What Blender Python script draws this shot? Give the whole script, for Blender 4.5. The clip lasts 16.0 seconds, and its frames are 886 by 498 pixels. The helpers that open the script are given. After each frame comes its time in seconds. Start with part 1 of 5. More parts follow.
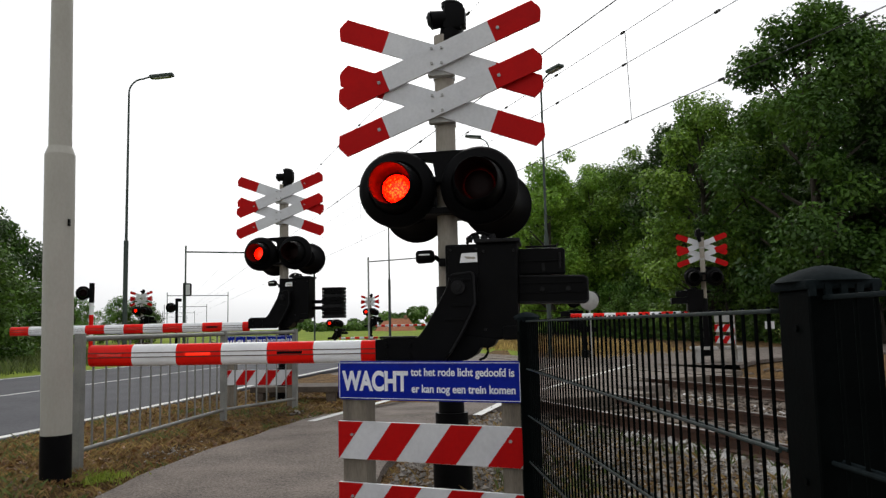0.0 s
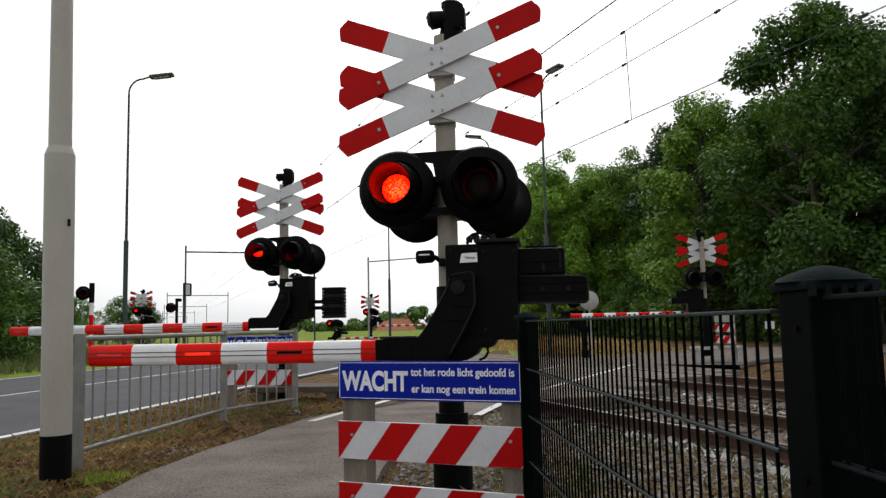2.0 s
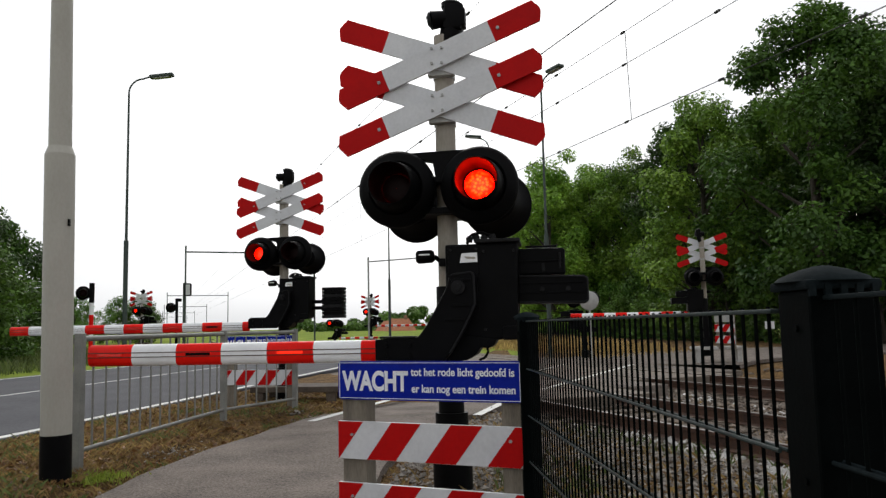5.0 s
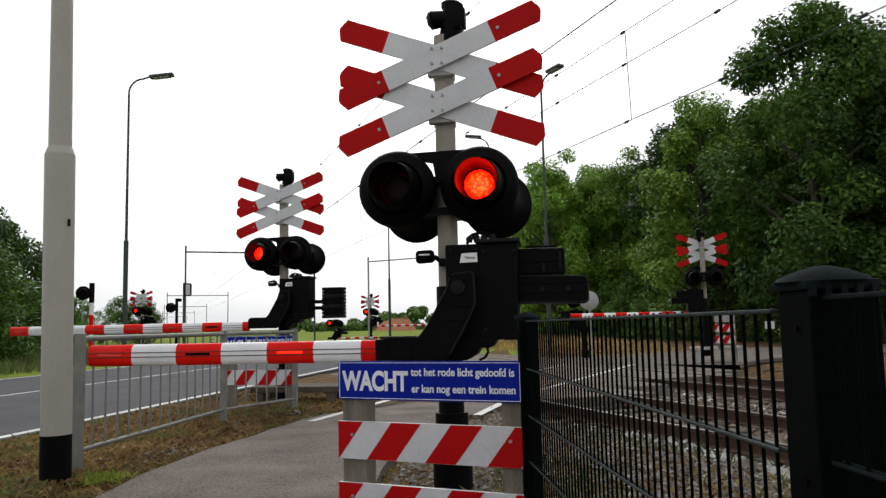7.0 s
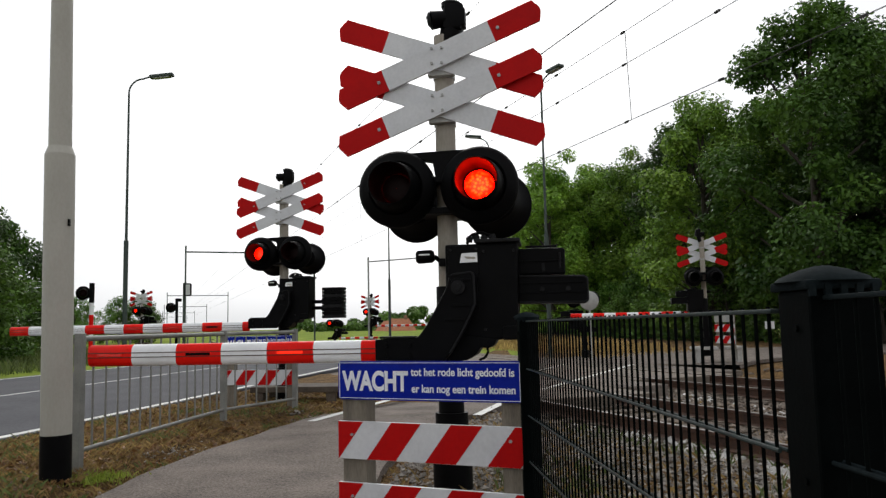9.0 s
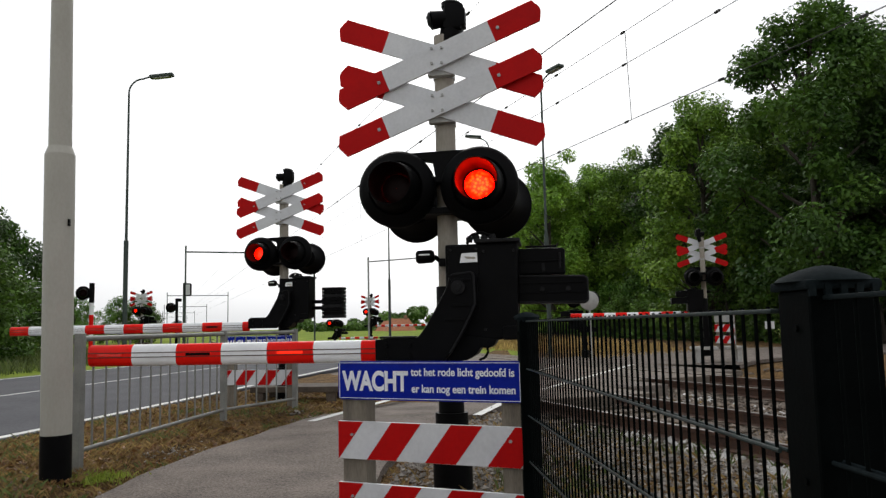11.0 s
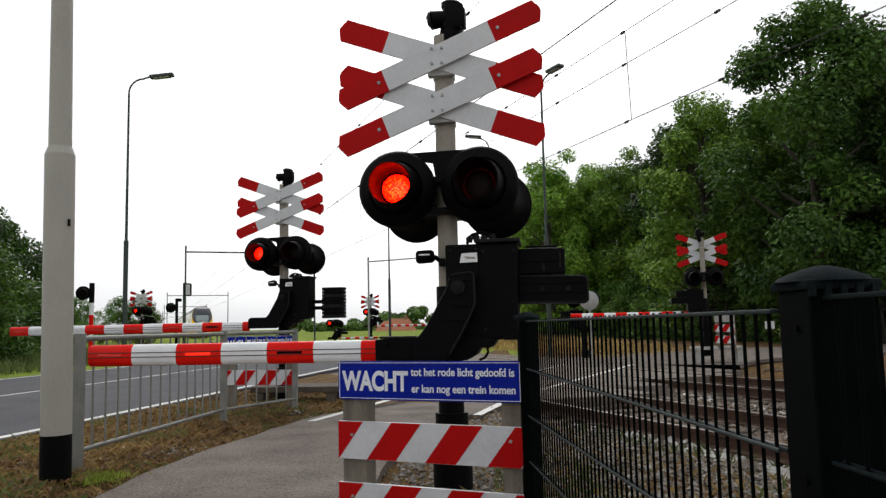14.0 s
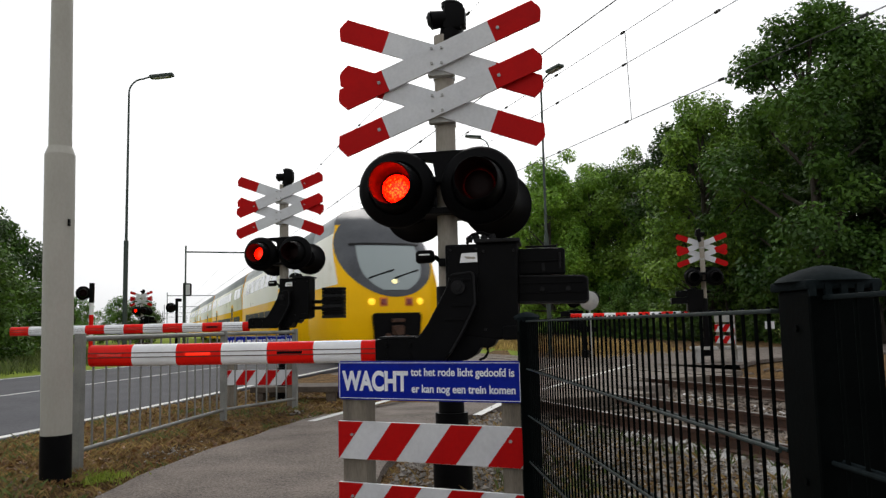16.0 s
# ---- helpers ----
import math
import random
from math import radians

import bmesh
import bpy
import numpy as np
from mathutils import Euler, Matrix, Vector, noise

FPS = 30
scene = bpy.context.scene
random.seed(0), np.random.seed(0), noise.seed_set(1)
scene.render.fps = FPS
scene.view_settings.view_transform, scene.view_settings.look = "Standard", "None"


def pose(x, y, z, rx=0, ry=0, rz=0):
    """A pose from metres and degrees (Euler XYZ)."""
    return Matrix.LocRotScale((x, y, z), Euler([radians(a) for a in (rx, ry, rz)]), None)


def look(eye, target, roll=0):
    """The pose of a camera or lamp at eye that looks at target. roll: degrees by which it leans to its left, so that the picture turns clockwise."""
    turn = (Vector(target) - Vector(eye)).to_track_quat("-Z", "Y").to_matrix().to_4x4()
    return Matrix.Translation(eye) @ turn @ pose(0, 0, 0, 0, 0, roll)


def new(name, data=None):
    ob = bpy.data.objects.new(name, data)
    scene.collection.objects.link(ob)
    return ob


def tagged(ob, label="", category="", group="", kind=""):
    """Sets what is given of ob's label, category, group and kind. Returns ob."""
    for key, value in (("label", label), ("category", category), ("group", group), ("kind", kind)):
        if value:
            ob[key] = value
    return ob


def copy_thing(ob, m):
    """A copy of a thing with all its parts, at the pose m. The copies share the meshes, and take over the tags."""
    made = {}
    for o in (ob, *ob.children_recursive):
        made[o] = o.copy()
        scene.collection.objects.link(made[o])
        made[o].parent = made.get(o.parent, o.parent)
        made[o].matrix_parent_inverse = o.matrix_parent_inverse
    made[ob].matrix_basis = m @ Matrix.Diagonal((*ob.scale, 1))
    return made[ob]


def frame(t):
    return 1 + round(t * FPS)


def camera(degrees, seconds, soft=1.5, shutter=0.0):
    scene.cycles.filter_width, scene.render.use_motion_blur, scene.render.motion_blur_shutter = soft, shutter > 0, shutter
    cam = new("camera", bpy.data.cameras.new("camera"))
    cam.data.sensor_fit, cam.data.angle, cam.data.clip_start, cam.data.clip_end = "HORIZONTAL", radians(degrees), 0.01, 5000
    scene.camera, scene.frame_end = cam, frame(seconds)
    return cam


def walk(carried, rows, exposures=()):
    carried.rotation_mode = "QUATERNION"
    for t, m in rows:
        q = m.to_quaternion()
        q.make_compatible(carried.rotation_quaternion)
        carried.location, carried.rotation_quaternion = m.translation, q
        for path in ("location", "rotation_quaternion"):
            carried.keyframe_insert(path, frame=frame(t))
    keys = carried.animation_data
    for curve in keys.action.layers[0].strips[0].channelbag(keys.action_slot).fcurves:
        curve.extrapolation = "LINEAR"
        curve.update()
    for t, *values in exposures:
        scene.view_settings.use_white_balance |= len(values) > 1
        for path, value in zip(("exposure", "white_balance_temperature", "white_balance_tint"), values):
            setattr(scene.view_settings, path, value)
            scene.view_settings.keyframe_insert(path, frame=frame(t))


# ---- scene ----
# ---- camera and its walk ----
EYE_Z = 1.05
cam = camera(59.93, 16.0, soft=1.35, shutter=0.15)
CAM = look((0, 0, EYE_Z), (0, 10, EYE_Z + 0.9964), -1.26)
walk(cam, [(0.0, CAM), (16.0, CAM)], exposures=[(0.0, 0.0), (16.0, 0.0)])

# ---- light: bright overcast sky, a broad veiled sun ----
world = bpy.data.worlds.new("overcast_sky")
scene.world = world
world.use_nodes = True
wn, wl = world.node_tree.nodes, world.node_tree.links
sky = wn.new("ShaderNodeTexSky")
sky.sky_type, sky.sun_disc = "NISHITA", False
sky.sun_elevation, sky.sun_rotation = radians(40), radians(-4)
sky.dust_density, sky.air_density = 4.0, 1.0
hsv = wn.new("ShaderNodeHueSaturation")
hsv.inputs["Saturation"].default_value = 0.12
cloud = wn.new("ShaderNodeTexNoise")
cloud.inputs["Scale"].default_value = 1.6
cloud.inputs["Detail"].default_value = 4
veil = wn.new("ShaderNodeMix")
veil.data_type = "RGBA"
veil.inputs[0].default_value = 0.62
veil.inputs[7].default_value = (10.5, 10.7, 11.0, 1)
cl = wn.new("ShaderNodeMapRange")
cl.inputs[1].default_value, cl.inputs[2].default_value = 0.3, 0.7
cl.inputs[3].default_value, cl.inputs[4].default_value = 0.95, 1.08
mulc = wn.new("ShaderNodeVectorMath")
mulc.operation = "SCALE"
wl.new(sky.outputs[0], hsv.inputs["Color"])
wl.new(hsv.outputs[0], veil.inputs[6])
wl.new(veil.outputs[2], mulc.inputs[0])
wl.new(cloud.outputs[0], cl.inputs[0])
wl.new(cl.outputs[0], mulc.inputs["Scale"])
wl.new(mulc.outputs[0], wn["Background"].inputs[0])
wn["Background"].inputs[1].default_value = 0.099

sun_data = bpy.data.lights.new("sun", "SUN")
sun_data.energy, sun_data.angle, sun_data.color = 0.75, radians(22), (1.0, 0.96, 0.9)
sun = new("sun", sun_data)
sun.matrix_world = look((-2.6, 11.6, 10.2), (0, 0, 0))

# ---- materials ----
def mat(name, a, b, rough=0.6, metal=0.0, scale=8.0, fine=90.0, bump=0.2, dist=0.004, vary=0.0, spec=0.5, stretch=(1, 1, 1), detail=6.0, grain=0.45):
    """Two colours mixed by coarse and fine noise, with fine relief; vary: change from object to object."""
    m = bpy.data.materials.new(name)
    m.use_nodes = True
    n, l = m.node_tree.nodes, m.node_tree.links
    p = n["Principled BSDF"]
    tc = n.new("ShaderNodeTexCoord")
    mp = n.new("ShaderNodeMapping")
    mp.inputs["Scale"].default_value = stretch
    l.new(tc.outputs["Object"], mp.inputs[0])
    n1, n2 = n.new("ShaderNodeTexNoise"), n.new("ShaderNodeTexNoise")
    n1.inputs["Scale"].default_value, n2.inputs["Scale"].default_value = scale, fine
    n1.inputs["Detail"].default_value = detail
    for q in (n1, n2):
        l.new(mp.outputs[0], q.inputs["Vector"])
    add = n.new("ShaderNodeMath")
    add.operation = "MULTIPLY_ADD"
    add.inputs[1].default_value = grain
    l.new(n2.outputs[0], add.inputs[0])
    l.new(n1.outputs[0], add.inputs[2])
    mr = n.new("ShaderNodeMapRange")
    mid, spread = 0.5 + 0.5 * grain, 0.17 + 0.13 * grain
    mr.inputs[1].default_value, mr.inputs[2].default_value = mid - spread, mid + spread
    l.new(add.outputs[0], mr.inputs[0])
    mx = n.new("ShaderNodeMix")
    mx.data_type = "RGBA"
    mx.inputs[6].default_value, mx.inputs[7].default_value = (*a, 1), (*b, 1)
    l.new(mr.outputs[0], mx.inputs[0])
    out = mx.outputs[2]
    if vary:
        oi = n.new("ShaderNodeObjectInfo")
        geo = n.new("ShaderNodeNewGeometry")
        s = n.new("ShaderNodeMath")
        s.operation = "ADD"
        l.new(oi.outputs["Random"], s.inputs[0])
        l.new(geo.outputs["Random Per Island"], s.inputs[1])
        r = n.new("ShaderNodeMapRange")
        r.inputs[1].default_value, r.inputs[2].default_value = 0.0, 2.0
        r.inputs[3].default_value, r.inputs[4].default_value = 1 - vary, 1 + vary
        l.new(s.outputs[0], r.inputs[0])
        v = n.new("ShaderNodeVectorMath")
        v.operation = "SCALE"
        l.new(out, v.inputs[0])
        l.new(r.outputs[0], v.inputs["Scale"])
        out = v.outputs[0]
    l.new(out, p.inputs["Base Color"])
    rr = n.new("ShaderNodeMapRange")
    rr.inputs[3].default_value, rr.inputs[4].default_value = max(0.03, rough - 0.1), min(1, rough + 0.12)
    l.new(n1.outputs[0], rr.inputs[0])
    l.new(rr.outputs[0], p.inputs["Roughness"])
    p.inputs["Metallic"].default_value = metal
    p.inputs["Specular IOR Level"].default_value = spec
    if bump:
        bp = n.new("ShaderNodeBump")
        bp.inputs["Strength"].default_value, bp.inputs["Distance"].default_value = bump, dist
        l.new(add.outputs[0], bp.inputs["Height"])
        l.new(bp.outputs[0], p.inputs["Normal"])
    return m


def glow(name, color, strength, cells=0.0, dark=0.25, core=0.012):
    m = bpy.data.materials.new(name)
    m.use_nodes = True
    n, l = m.node_tree.nodes, m.node_tree.links
    p = n["Principled BSDF"]
    p.inputs["Base Color"].default_value = (*[c * 0.3 for c in color], 1)
    p.inputs["Roughness"].default_value = 0.25
    p.inputs["Emission Color"].default_value = (*color, 1)
    p.inputs["Emission Strength"].default_value = strength
    if cells:
        tc, vo, mr = n.new("ShaderNodeTexCoord"), n.new("ShaderNodeTexVoronoi"), n.new("ShaderNodeMapRange")
        vo.inputs["Scale"].default_value = cells
        l.new(tc.outputs["Object"], vo.inputs["Vector"])
        mr.inputs[1].default_value, mr.inputs[2].default_value = 0.15, 0.62
        mr.inputs[3].default_value, mr.inputs[4].default_value = strength * 1.5, strength * dark
        l.new(vo.outputs["Distance"], mr.inputs[0])
        l.new(mr.outputs[0], p.inputs["Emission Strength"])
        ln, mc = n.new("ShaderNodeVectorMath"), n.new("ShaderNodeMix")
        ln.operation = "LENGTH"
        l.new(tc.outputs["Object"], ln.inputs[0])
        m2 = n.new("ShaderNodeMapRange")
        m2.inputs[1].default_value, m2.inputs[2].default_value = 0.035, 0.092
        l.new(ln.outputs["Value"], m2.inputs[0])
        mc.data_type = "RGBA"
        mc.inputs[6].default_value, mc.inputs[7].default_value = (1.0, core, core * 0.03, 1), (1.0, core * 0.12, core * 0.02, 1)
        l.new(m2.outputs[0], mc.inputs[0])
        l.new(mc.outputs[2], p.inputs["Emission Color"])
    return m


def leafy(name, a, b):
    """Leaves: thin, slightly translucent, varied leaf by leaf and by clump."""
    m = mat(name, a, b, rough=0.55, scale=0.35, fine=3.0, bump=0, vary=0.75, spec=0.35)
    n, l = m.node_tree.nodes, m.node_tree.links
    p, o = n["Principled BSDF"], n["Material Output"]
    tr, ms = n.new("ShaderNodeBsdfTranslucent"), n.new("ShaderNodeMixShader")
    src = p.inputs["Base Color"].links[0].from_socket
    l.new(src, tr.inputs["Color"])
    ms.inputs[0].default_value = 0.22
    l.new(p.outputs[0], ms.inputs[1])
    l.new(tr.outputs[0], ms.inputs[2])
    l.new(ms.outputs[0], o.inputs["Surface"])
    return m


def glass(name, tint, rough=0.05):
    m = bpy.data.materials.new(name)
    m.use_nodes = True
    p = m.node_tree.nodes["Principled BSDF"]
    p.inputs["Base Color"].default_value = (*tint, 1)
    p.inputs["Roughness"].default_value = rough
    p.inputs["Specular IOR Level"].default_value = 0.8
    return m


M_BLACK = mat("black_paint", (0.0012, 0.0012, 0.0014), (0.0035, 0.0035, 0.004), rough=0.45, scale=9, fine=120, bump=0.15, spec=0.07)
# Lighter black: highlights on the drive's edges and fittings are put into this colour.
M_HIBLACK = mat("highlight_black", (0.004, 0.004, 0.0045), (0.016, 0.016, 0.017), rough=0.55, scale=14, fine=120, bump=0.2, spec=0.15)
M_HOOD = mat("matt_black_hood", (0.001, 0.001, 0.0012), (0.003, 0.003, 0.0035), rough=0.55, scale=7, fine=140, bump=0.1, spec=0.07)
M_GREY = mat("galvanised_steel", (0.30, 0.30, 0.29), (0.42, 0.42, 0.40), rough=0.5, metal=0.35, scale=6, fine=60, bump=0.12)
M_POLE = mat("weathered_pole", (0.22, 0.19, 0.15), (0.36, 0.33, 0.28), rough=0.6, metal=0.15, scale=5, fine=70, bump=0.15, stretch=(1, 1, 0.3))
M_RAIL = mat("railing_paint", (0.16, 0.16, 0.15), (0.27, 0.27, 0.25), rough=0.55, metal=0.3, scale=7, fine=90, bump=0.15)
M_LAMP = mat("cream_lamp_post", (0.35, 0.335, 0.29), (0.42, 0.405, 0.355), rough=0.5, scale=4, fine=60, bump=0.04, stretch=(1, 1, 0.5))
M_WHITE = mat("white_board", (0.56, 0.57, 0.59), (0.70, 0.71, 0.73), rough=0.42, scale=4, fine=50, bump=0.06)
M_RED = mat("red_board", (0.40, 0.0015, 0.002), (0.50, 0.003, 0.003), rough=0.5, scale=4, fine=50, bump=0.06, spec=0.12)
M_BARW = mat("barrier_white", (0.80, 0.81, 0.82), (0.90, 0.91, 0.92), rough=0.3, scale=5, fine=60, bump=0.05)
M_BARR = mat("barrier_red", (0.74, 0.006, 0.003), (0.86, 0.012, 0.006), rough=0.35, scale=5, fine=60, bump=0.05, spec=0.12)
M_BLUE = mat("blue_sign", (0.001, 0.010, 0.24), (0.002, 0.016, 0.32), rough=0.4, scale=5, fine=40, bump=0.05, spec=0.12)
M_SIGNW = mat("sign_lettering", (0.74, 0.77, 0.82), (0.84, 0.86, 0.9), rough=0.4, scale=5, fine=40, bump=0.0)
M_WOOD = mat("weathered_wood", (0.10, 0.085, 0.065), (0.22, 0.19, 0.15), rough=0.85, scale=5, fine=45, bump=0.6, dist=0.01, stretch=(4, 4, 0.6))
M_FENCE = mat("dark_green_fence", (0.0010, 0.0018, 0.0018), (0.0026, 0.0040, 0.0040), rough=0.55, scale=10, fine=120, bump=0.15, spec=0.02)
M_GRAV = mat("pale_gravel", (0.13, 0.115, 0.10), (0.42, 0.385, 0.34), rough=0.9, scale=6, fine=40, bump=0.5, dist=0.01, vary=0.5)
# Fence rail colour lightened: the sheen of light from above is put into it.
M_FRAIL = mat("sheen_fence_rail", (0.012, 0.020, 0.020), (0.034, 0.047, 0.045), rough=0.5, scale=10, fine=120, bump=0.2, spec=0.15)
M_LINING = mat("lamp_hood_lining", (0.016, 0.003, 0.0025), (0.026, 0.005, 0.004), rough=0.5, scale=9, fine=90, bump=0.0, spec=0.1)
M_CAP = mat("fence_post_cap", (0.005, 0.008, 0.009), (0.016, 0.022, 0.024), rough=0.7, scale=12, fine=120, bump=0.25, spec=0.02)
M_ASPH = mat("asphalt", (0.046, 0.047, 0.055), (0.100, 0.100, 0.110), rough=0.85, spec=0.2, scale=0.9, fine=35, bump=0.5, dist=0.006, grain=1.0)
M_PATH = mat("cycle_path_asphalt", (0.075, 0.061, 0.052), (0.265, 0.225, 0.195), rough=0.9, spec=0.25, scale=1.9, fine=60, bump=0.9, dist=0.014, grain=1.4)
M_LINE = mat("road_marking", (0.5, 0.5, 0.47), (0.78, 0.78, 0.75), rough=0.7, scale=5, fine=60, bump=0.3)
M_DIRT = mat("dry_verge_soil", (0.022, 0.013, 0.007), (0.24, 0.145, 0.06), rough=0.95, spec=0.1, scale=2.6, fine=26, bump=1.0, dist=0.03, grain=1.5)
M_BALL = mat("ballast_stone", (0.04, 0.030, 0.024), (0.24, 0.195, 0.155), rough=0.9, scale=6, fine=40, bump=0.5, dist=0.01, vary=0.75)
M_BALW = mat("pale_stone", (0.35, 0.34, 0.32), (0.58, 0.57, 0.55), rough=0.85, scale=6, fine=40, bump=0.4, dist=0.01, vary=0.3)
M_RUST = mat("rusty_rail", (0.032, 0.014, 0.008), (0.085, 0.038, 0.020), rough=0.85, scale=9, fine=70, bump=0.4)
M_STEEL = mat("polished_rail_head", (0.15, 0.125, 0.11), (0.30, 0.28, 0.27), rough=0.5, metal=0.6, scale=9, fine=70, bump=0.05)
M_SLEEP = mat("sleeper_wood", (0.05, 0.036, 0.026), (0.12, 0.095, 0.072), rough=0.9, scale=5, fine=40, bump=0.5, vary=0.2)
M_DECK = mat("crossing_deck", (0.09, 0.07, 0.055), (0.2, 0.165, 0.13), rough=0.85, scale=3, fine=50, bump=0.5, vary=0.2)
M_GRASS = mat("grass_ground", (0.09, 0.15, 0.015), (0.27, 0.33, 0.05), rough=0.95, spec=0.04, scale=0.25, fine=6, bump=0.8, dist=0.05)
M_BLADE = leafy("grass_blades", (0.055, 0.09, 0.018), (0.13, 0.15, 0.05))
M_STRAW = leafy("dry_grass", (0.10, 0.062, 0.020), (0.50, 0.35, 0.13))
M_LITTER = leafy("fallen_leaves", (0.028, 0.013, 0.006), (0.30, 0.155, 0.055))
M_LEAF = leafy("oak_leaves", (0.011, 0.042, 0.003), (0.078, 0.160, 0.018))
M_LEAFL = leafy("light_oak_leaves", (0.07, 0.175, 0.014), (0.28, 0.44, 0.055))
M_LEAFD = leafy("dark_leaves", (0.012, 0.038, 0.006), (0.065, 0.13, 0.024))
M_LEAFB = leafy("bush_leaves", (0.035, 0.10, 0.010), (0.15, 0.26, 0.04))
M_MEADOW = leafy("meadow_grass", (0.14, 0.20, 0.02), (0.36, 0.42, 0.07))
M_BARK = mat("bark", (0.025, 0.02, 0.015), (0.07, 0.058, 0.045), rough=0.95, scale=4, fine=30, bump=0.9, dist=0.03, stretch=(3, 3, 0.5))
M_MAST = mat("green_mast", (0.022, 0.034, 0.030), (0.05, 0.07, 0.06), rough=0.6, scale=3, fine=30, bump=0.1)
M_WIRE = mat("copper_wire", (0.02, 0.022, 0.022), (0.05, 0.05, 0.05), rough=0.7, metal=0.1, scale=3, fine=30, bump=0)
M_YEL = mat("yellow_train_paint", (0.93, 0.50, 0.001), (0.99, 0.55, 0.002), rough=0.35, scale=1.2, fine=30, bump=0.03, spec=0.10)
M_MASK = mat("grey_cab_front", (0.045, 0.048, 0.055), (0.085, 0.09, 0.10), rough=0.4, spec=0.3, scale=1.5, fine=25, bump=0.03)
M_ROOF = mat("train_roof_grey", (0.26, 0.28, 0.29), (0.40, 0.42, 0.43), rough=0.5, scale=1.2, fine=20, bump=0.1)
M_TWHITE = mat("white_train_band", (0.86, 0.83, 0.70), (0.93, 0.91, 0.80), rough=0.3, scale=1.2, fine=25, bump=0.03)
M_TGLASS = glass("train_window", (0.015, 0.02, 0.025), 0.4)
M_TGLASS.node_tree.nodes["Principled BSDF"].inputs["Specular IOR Level"].default_value = 0.04
M_SCREEN = glass("windscreen", (0.16, 0.21, 0.21), 0.10)
M_SCREEN.node_tree.nodes["Principled BSDF"].inputs["IOR"].default_value = 1.95
# Pale blue-grey base: the bright sky's reflection is put into the upper panes' colour.
M_UPGLASS = glass("sky_tinted_upper_window", (0.34, 0.38, 0.42), 0.08)
M_BOOML = glass("red_boom_lamp", (0.85, 0.012, 0.004), 0.25)
M_CONC = mat("pale_concrete", (0.30, 0.29, 0.27), (0.48, 0.47, 0.44), rough=0.85, scale=5, fine=50, bump=0.4)
M_TILE = mat("clay_roof_tiles", (0.30, 0.11, 0.055), (0.45, 0.19, 0.10), rough=0.85, scale=2, fine=14, bump=0.5, dist=0.03)
M_BRICK = mat("far_brick_wall", (0.24, 0.12, 0.075), (0.34, 0.19, 0.13), rough=0.9, scale=2, fine=14, bump=0.4, dist=0.02)
M_LENSOFF = glass("unlit_red_lens", (0.012, 0.001, 0.001), 0.5)
M_LENSOFF.node_tree.nodes["Principled BSDF"].inputs["Specular IOR Level"].default_value = 0.15
G_RED = glow("lit_red_lens", (1.0, 0.02, 0.002), 18.0, 80.0, 0.12, 0.013)
G_BOOM = glow("lit_boom_lamp", (1.0, 0.02, 0.002), 1.0)
G_AMBER = glow("lit_orange_red_lens", (1.0, 0.03, 0.002), 18.0, 45.0, 0.3, 0.011)
G_FAR = glow("lit_far_red_lens", (1.0, 0.012, 0.004), 4.0, 60.0, 0.3, 0.012)
G_HEAD = glow("lit_headlight", (1.0, 0.60, 0.03), 1.3)
G_HEADW = glow("lit_top_headlight", (1.0, 0.86, 0.42), 1.2)
M_TAIL = glass("tail_lens", (0.22, 0.012, 0.006), 0.2)
M_SILVER = mat("lamp_reflector", (0.6, 0.6, 0.6), (0.75, 0.75, 0.75), rough=0.3, metal=0.8, scale=4, fine=30, bump=0)
M_ORANGE = mat("amber_reflector", (0.7, 0.18, 0.01), (0.8, 0.25, 0.02), rough=0.3, scale=4, fine=30, bump=0)

# ---- small mesh helpers ----
def part(name, bm, material, parent=None, label="", smooth=False):
    me = bpy.data.meshes.new(name)
    bmesh.ops.recalc_face_normals(bm, faces=bm.faces)
    if smooth:
        for f in bm.faces:
            f.smooth = True
        for e in bm.edges:
            if len(e.link_faces) == 2 and e.calc_face_angle(0) > 0.7:
                e.smooth = False
    bm.to_mesh(me)
    bm.free()
    for m in (material if isinstance(material, (list, tuple)) else [material]):
        me.materials.append(m)
    ob = new(name, me)
    if parent:
        ob.parent = parent
    if label:
        tagged(ob, label)
    return ob


def thing(name, m, label, category, group="", kind=""):
    ob = new(name)
    ob.empty_display_size = 0.1
    ob.matrix_world = m
    return tagged(ob, label, category, group, kind)


def box(bm, c, s, rot=None, bevel=0.0, mi=0):
    m = Matrix.Translation(c)
    if rot is not None:
        m = m @ rot
    v = bmesh.ops.create_cube(bm, size=1, matrix=m @ Matrix.Diagonal((*s, 1)))["verts"]
    faces = {f for q in v for f in q.link_faces}
    for f in faces:
        f.material_index = mi
    if bevel:
        bmesh.ops.bevel(bm, geom=list({e for f in faces for e in f.edges}), offset=bevel, segments=2, affect="EDGES", profile=0.6)


def tube(bm, p, q, r, r2=None, n=12, caps=True, mi=0):
    p, q = Vector(p), Vector(q)
    d = q - p
    m = Matrix.Translation((p + q) / 2) @ d.to_track_quat("Z", "Y").to_matrix().to_4x4()
    v = bmesh.ops.create_cone(bm, cap_ends=caps, segments=n, radius1=r, radius2=r if r2 is None else r2, depth=d.length, matrix=m)["verts"]
    for f in {f for w in v for f in w.link_faces}:
        f.material_index = mi


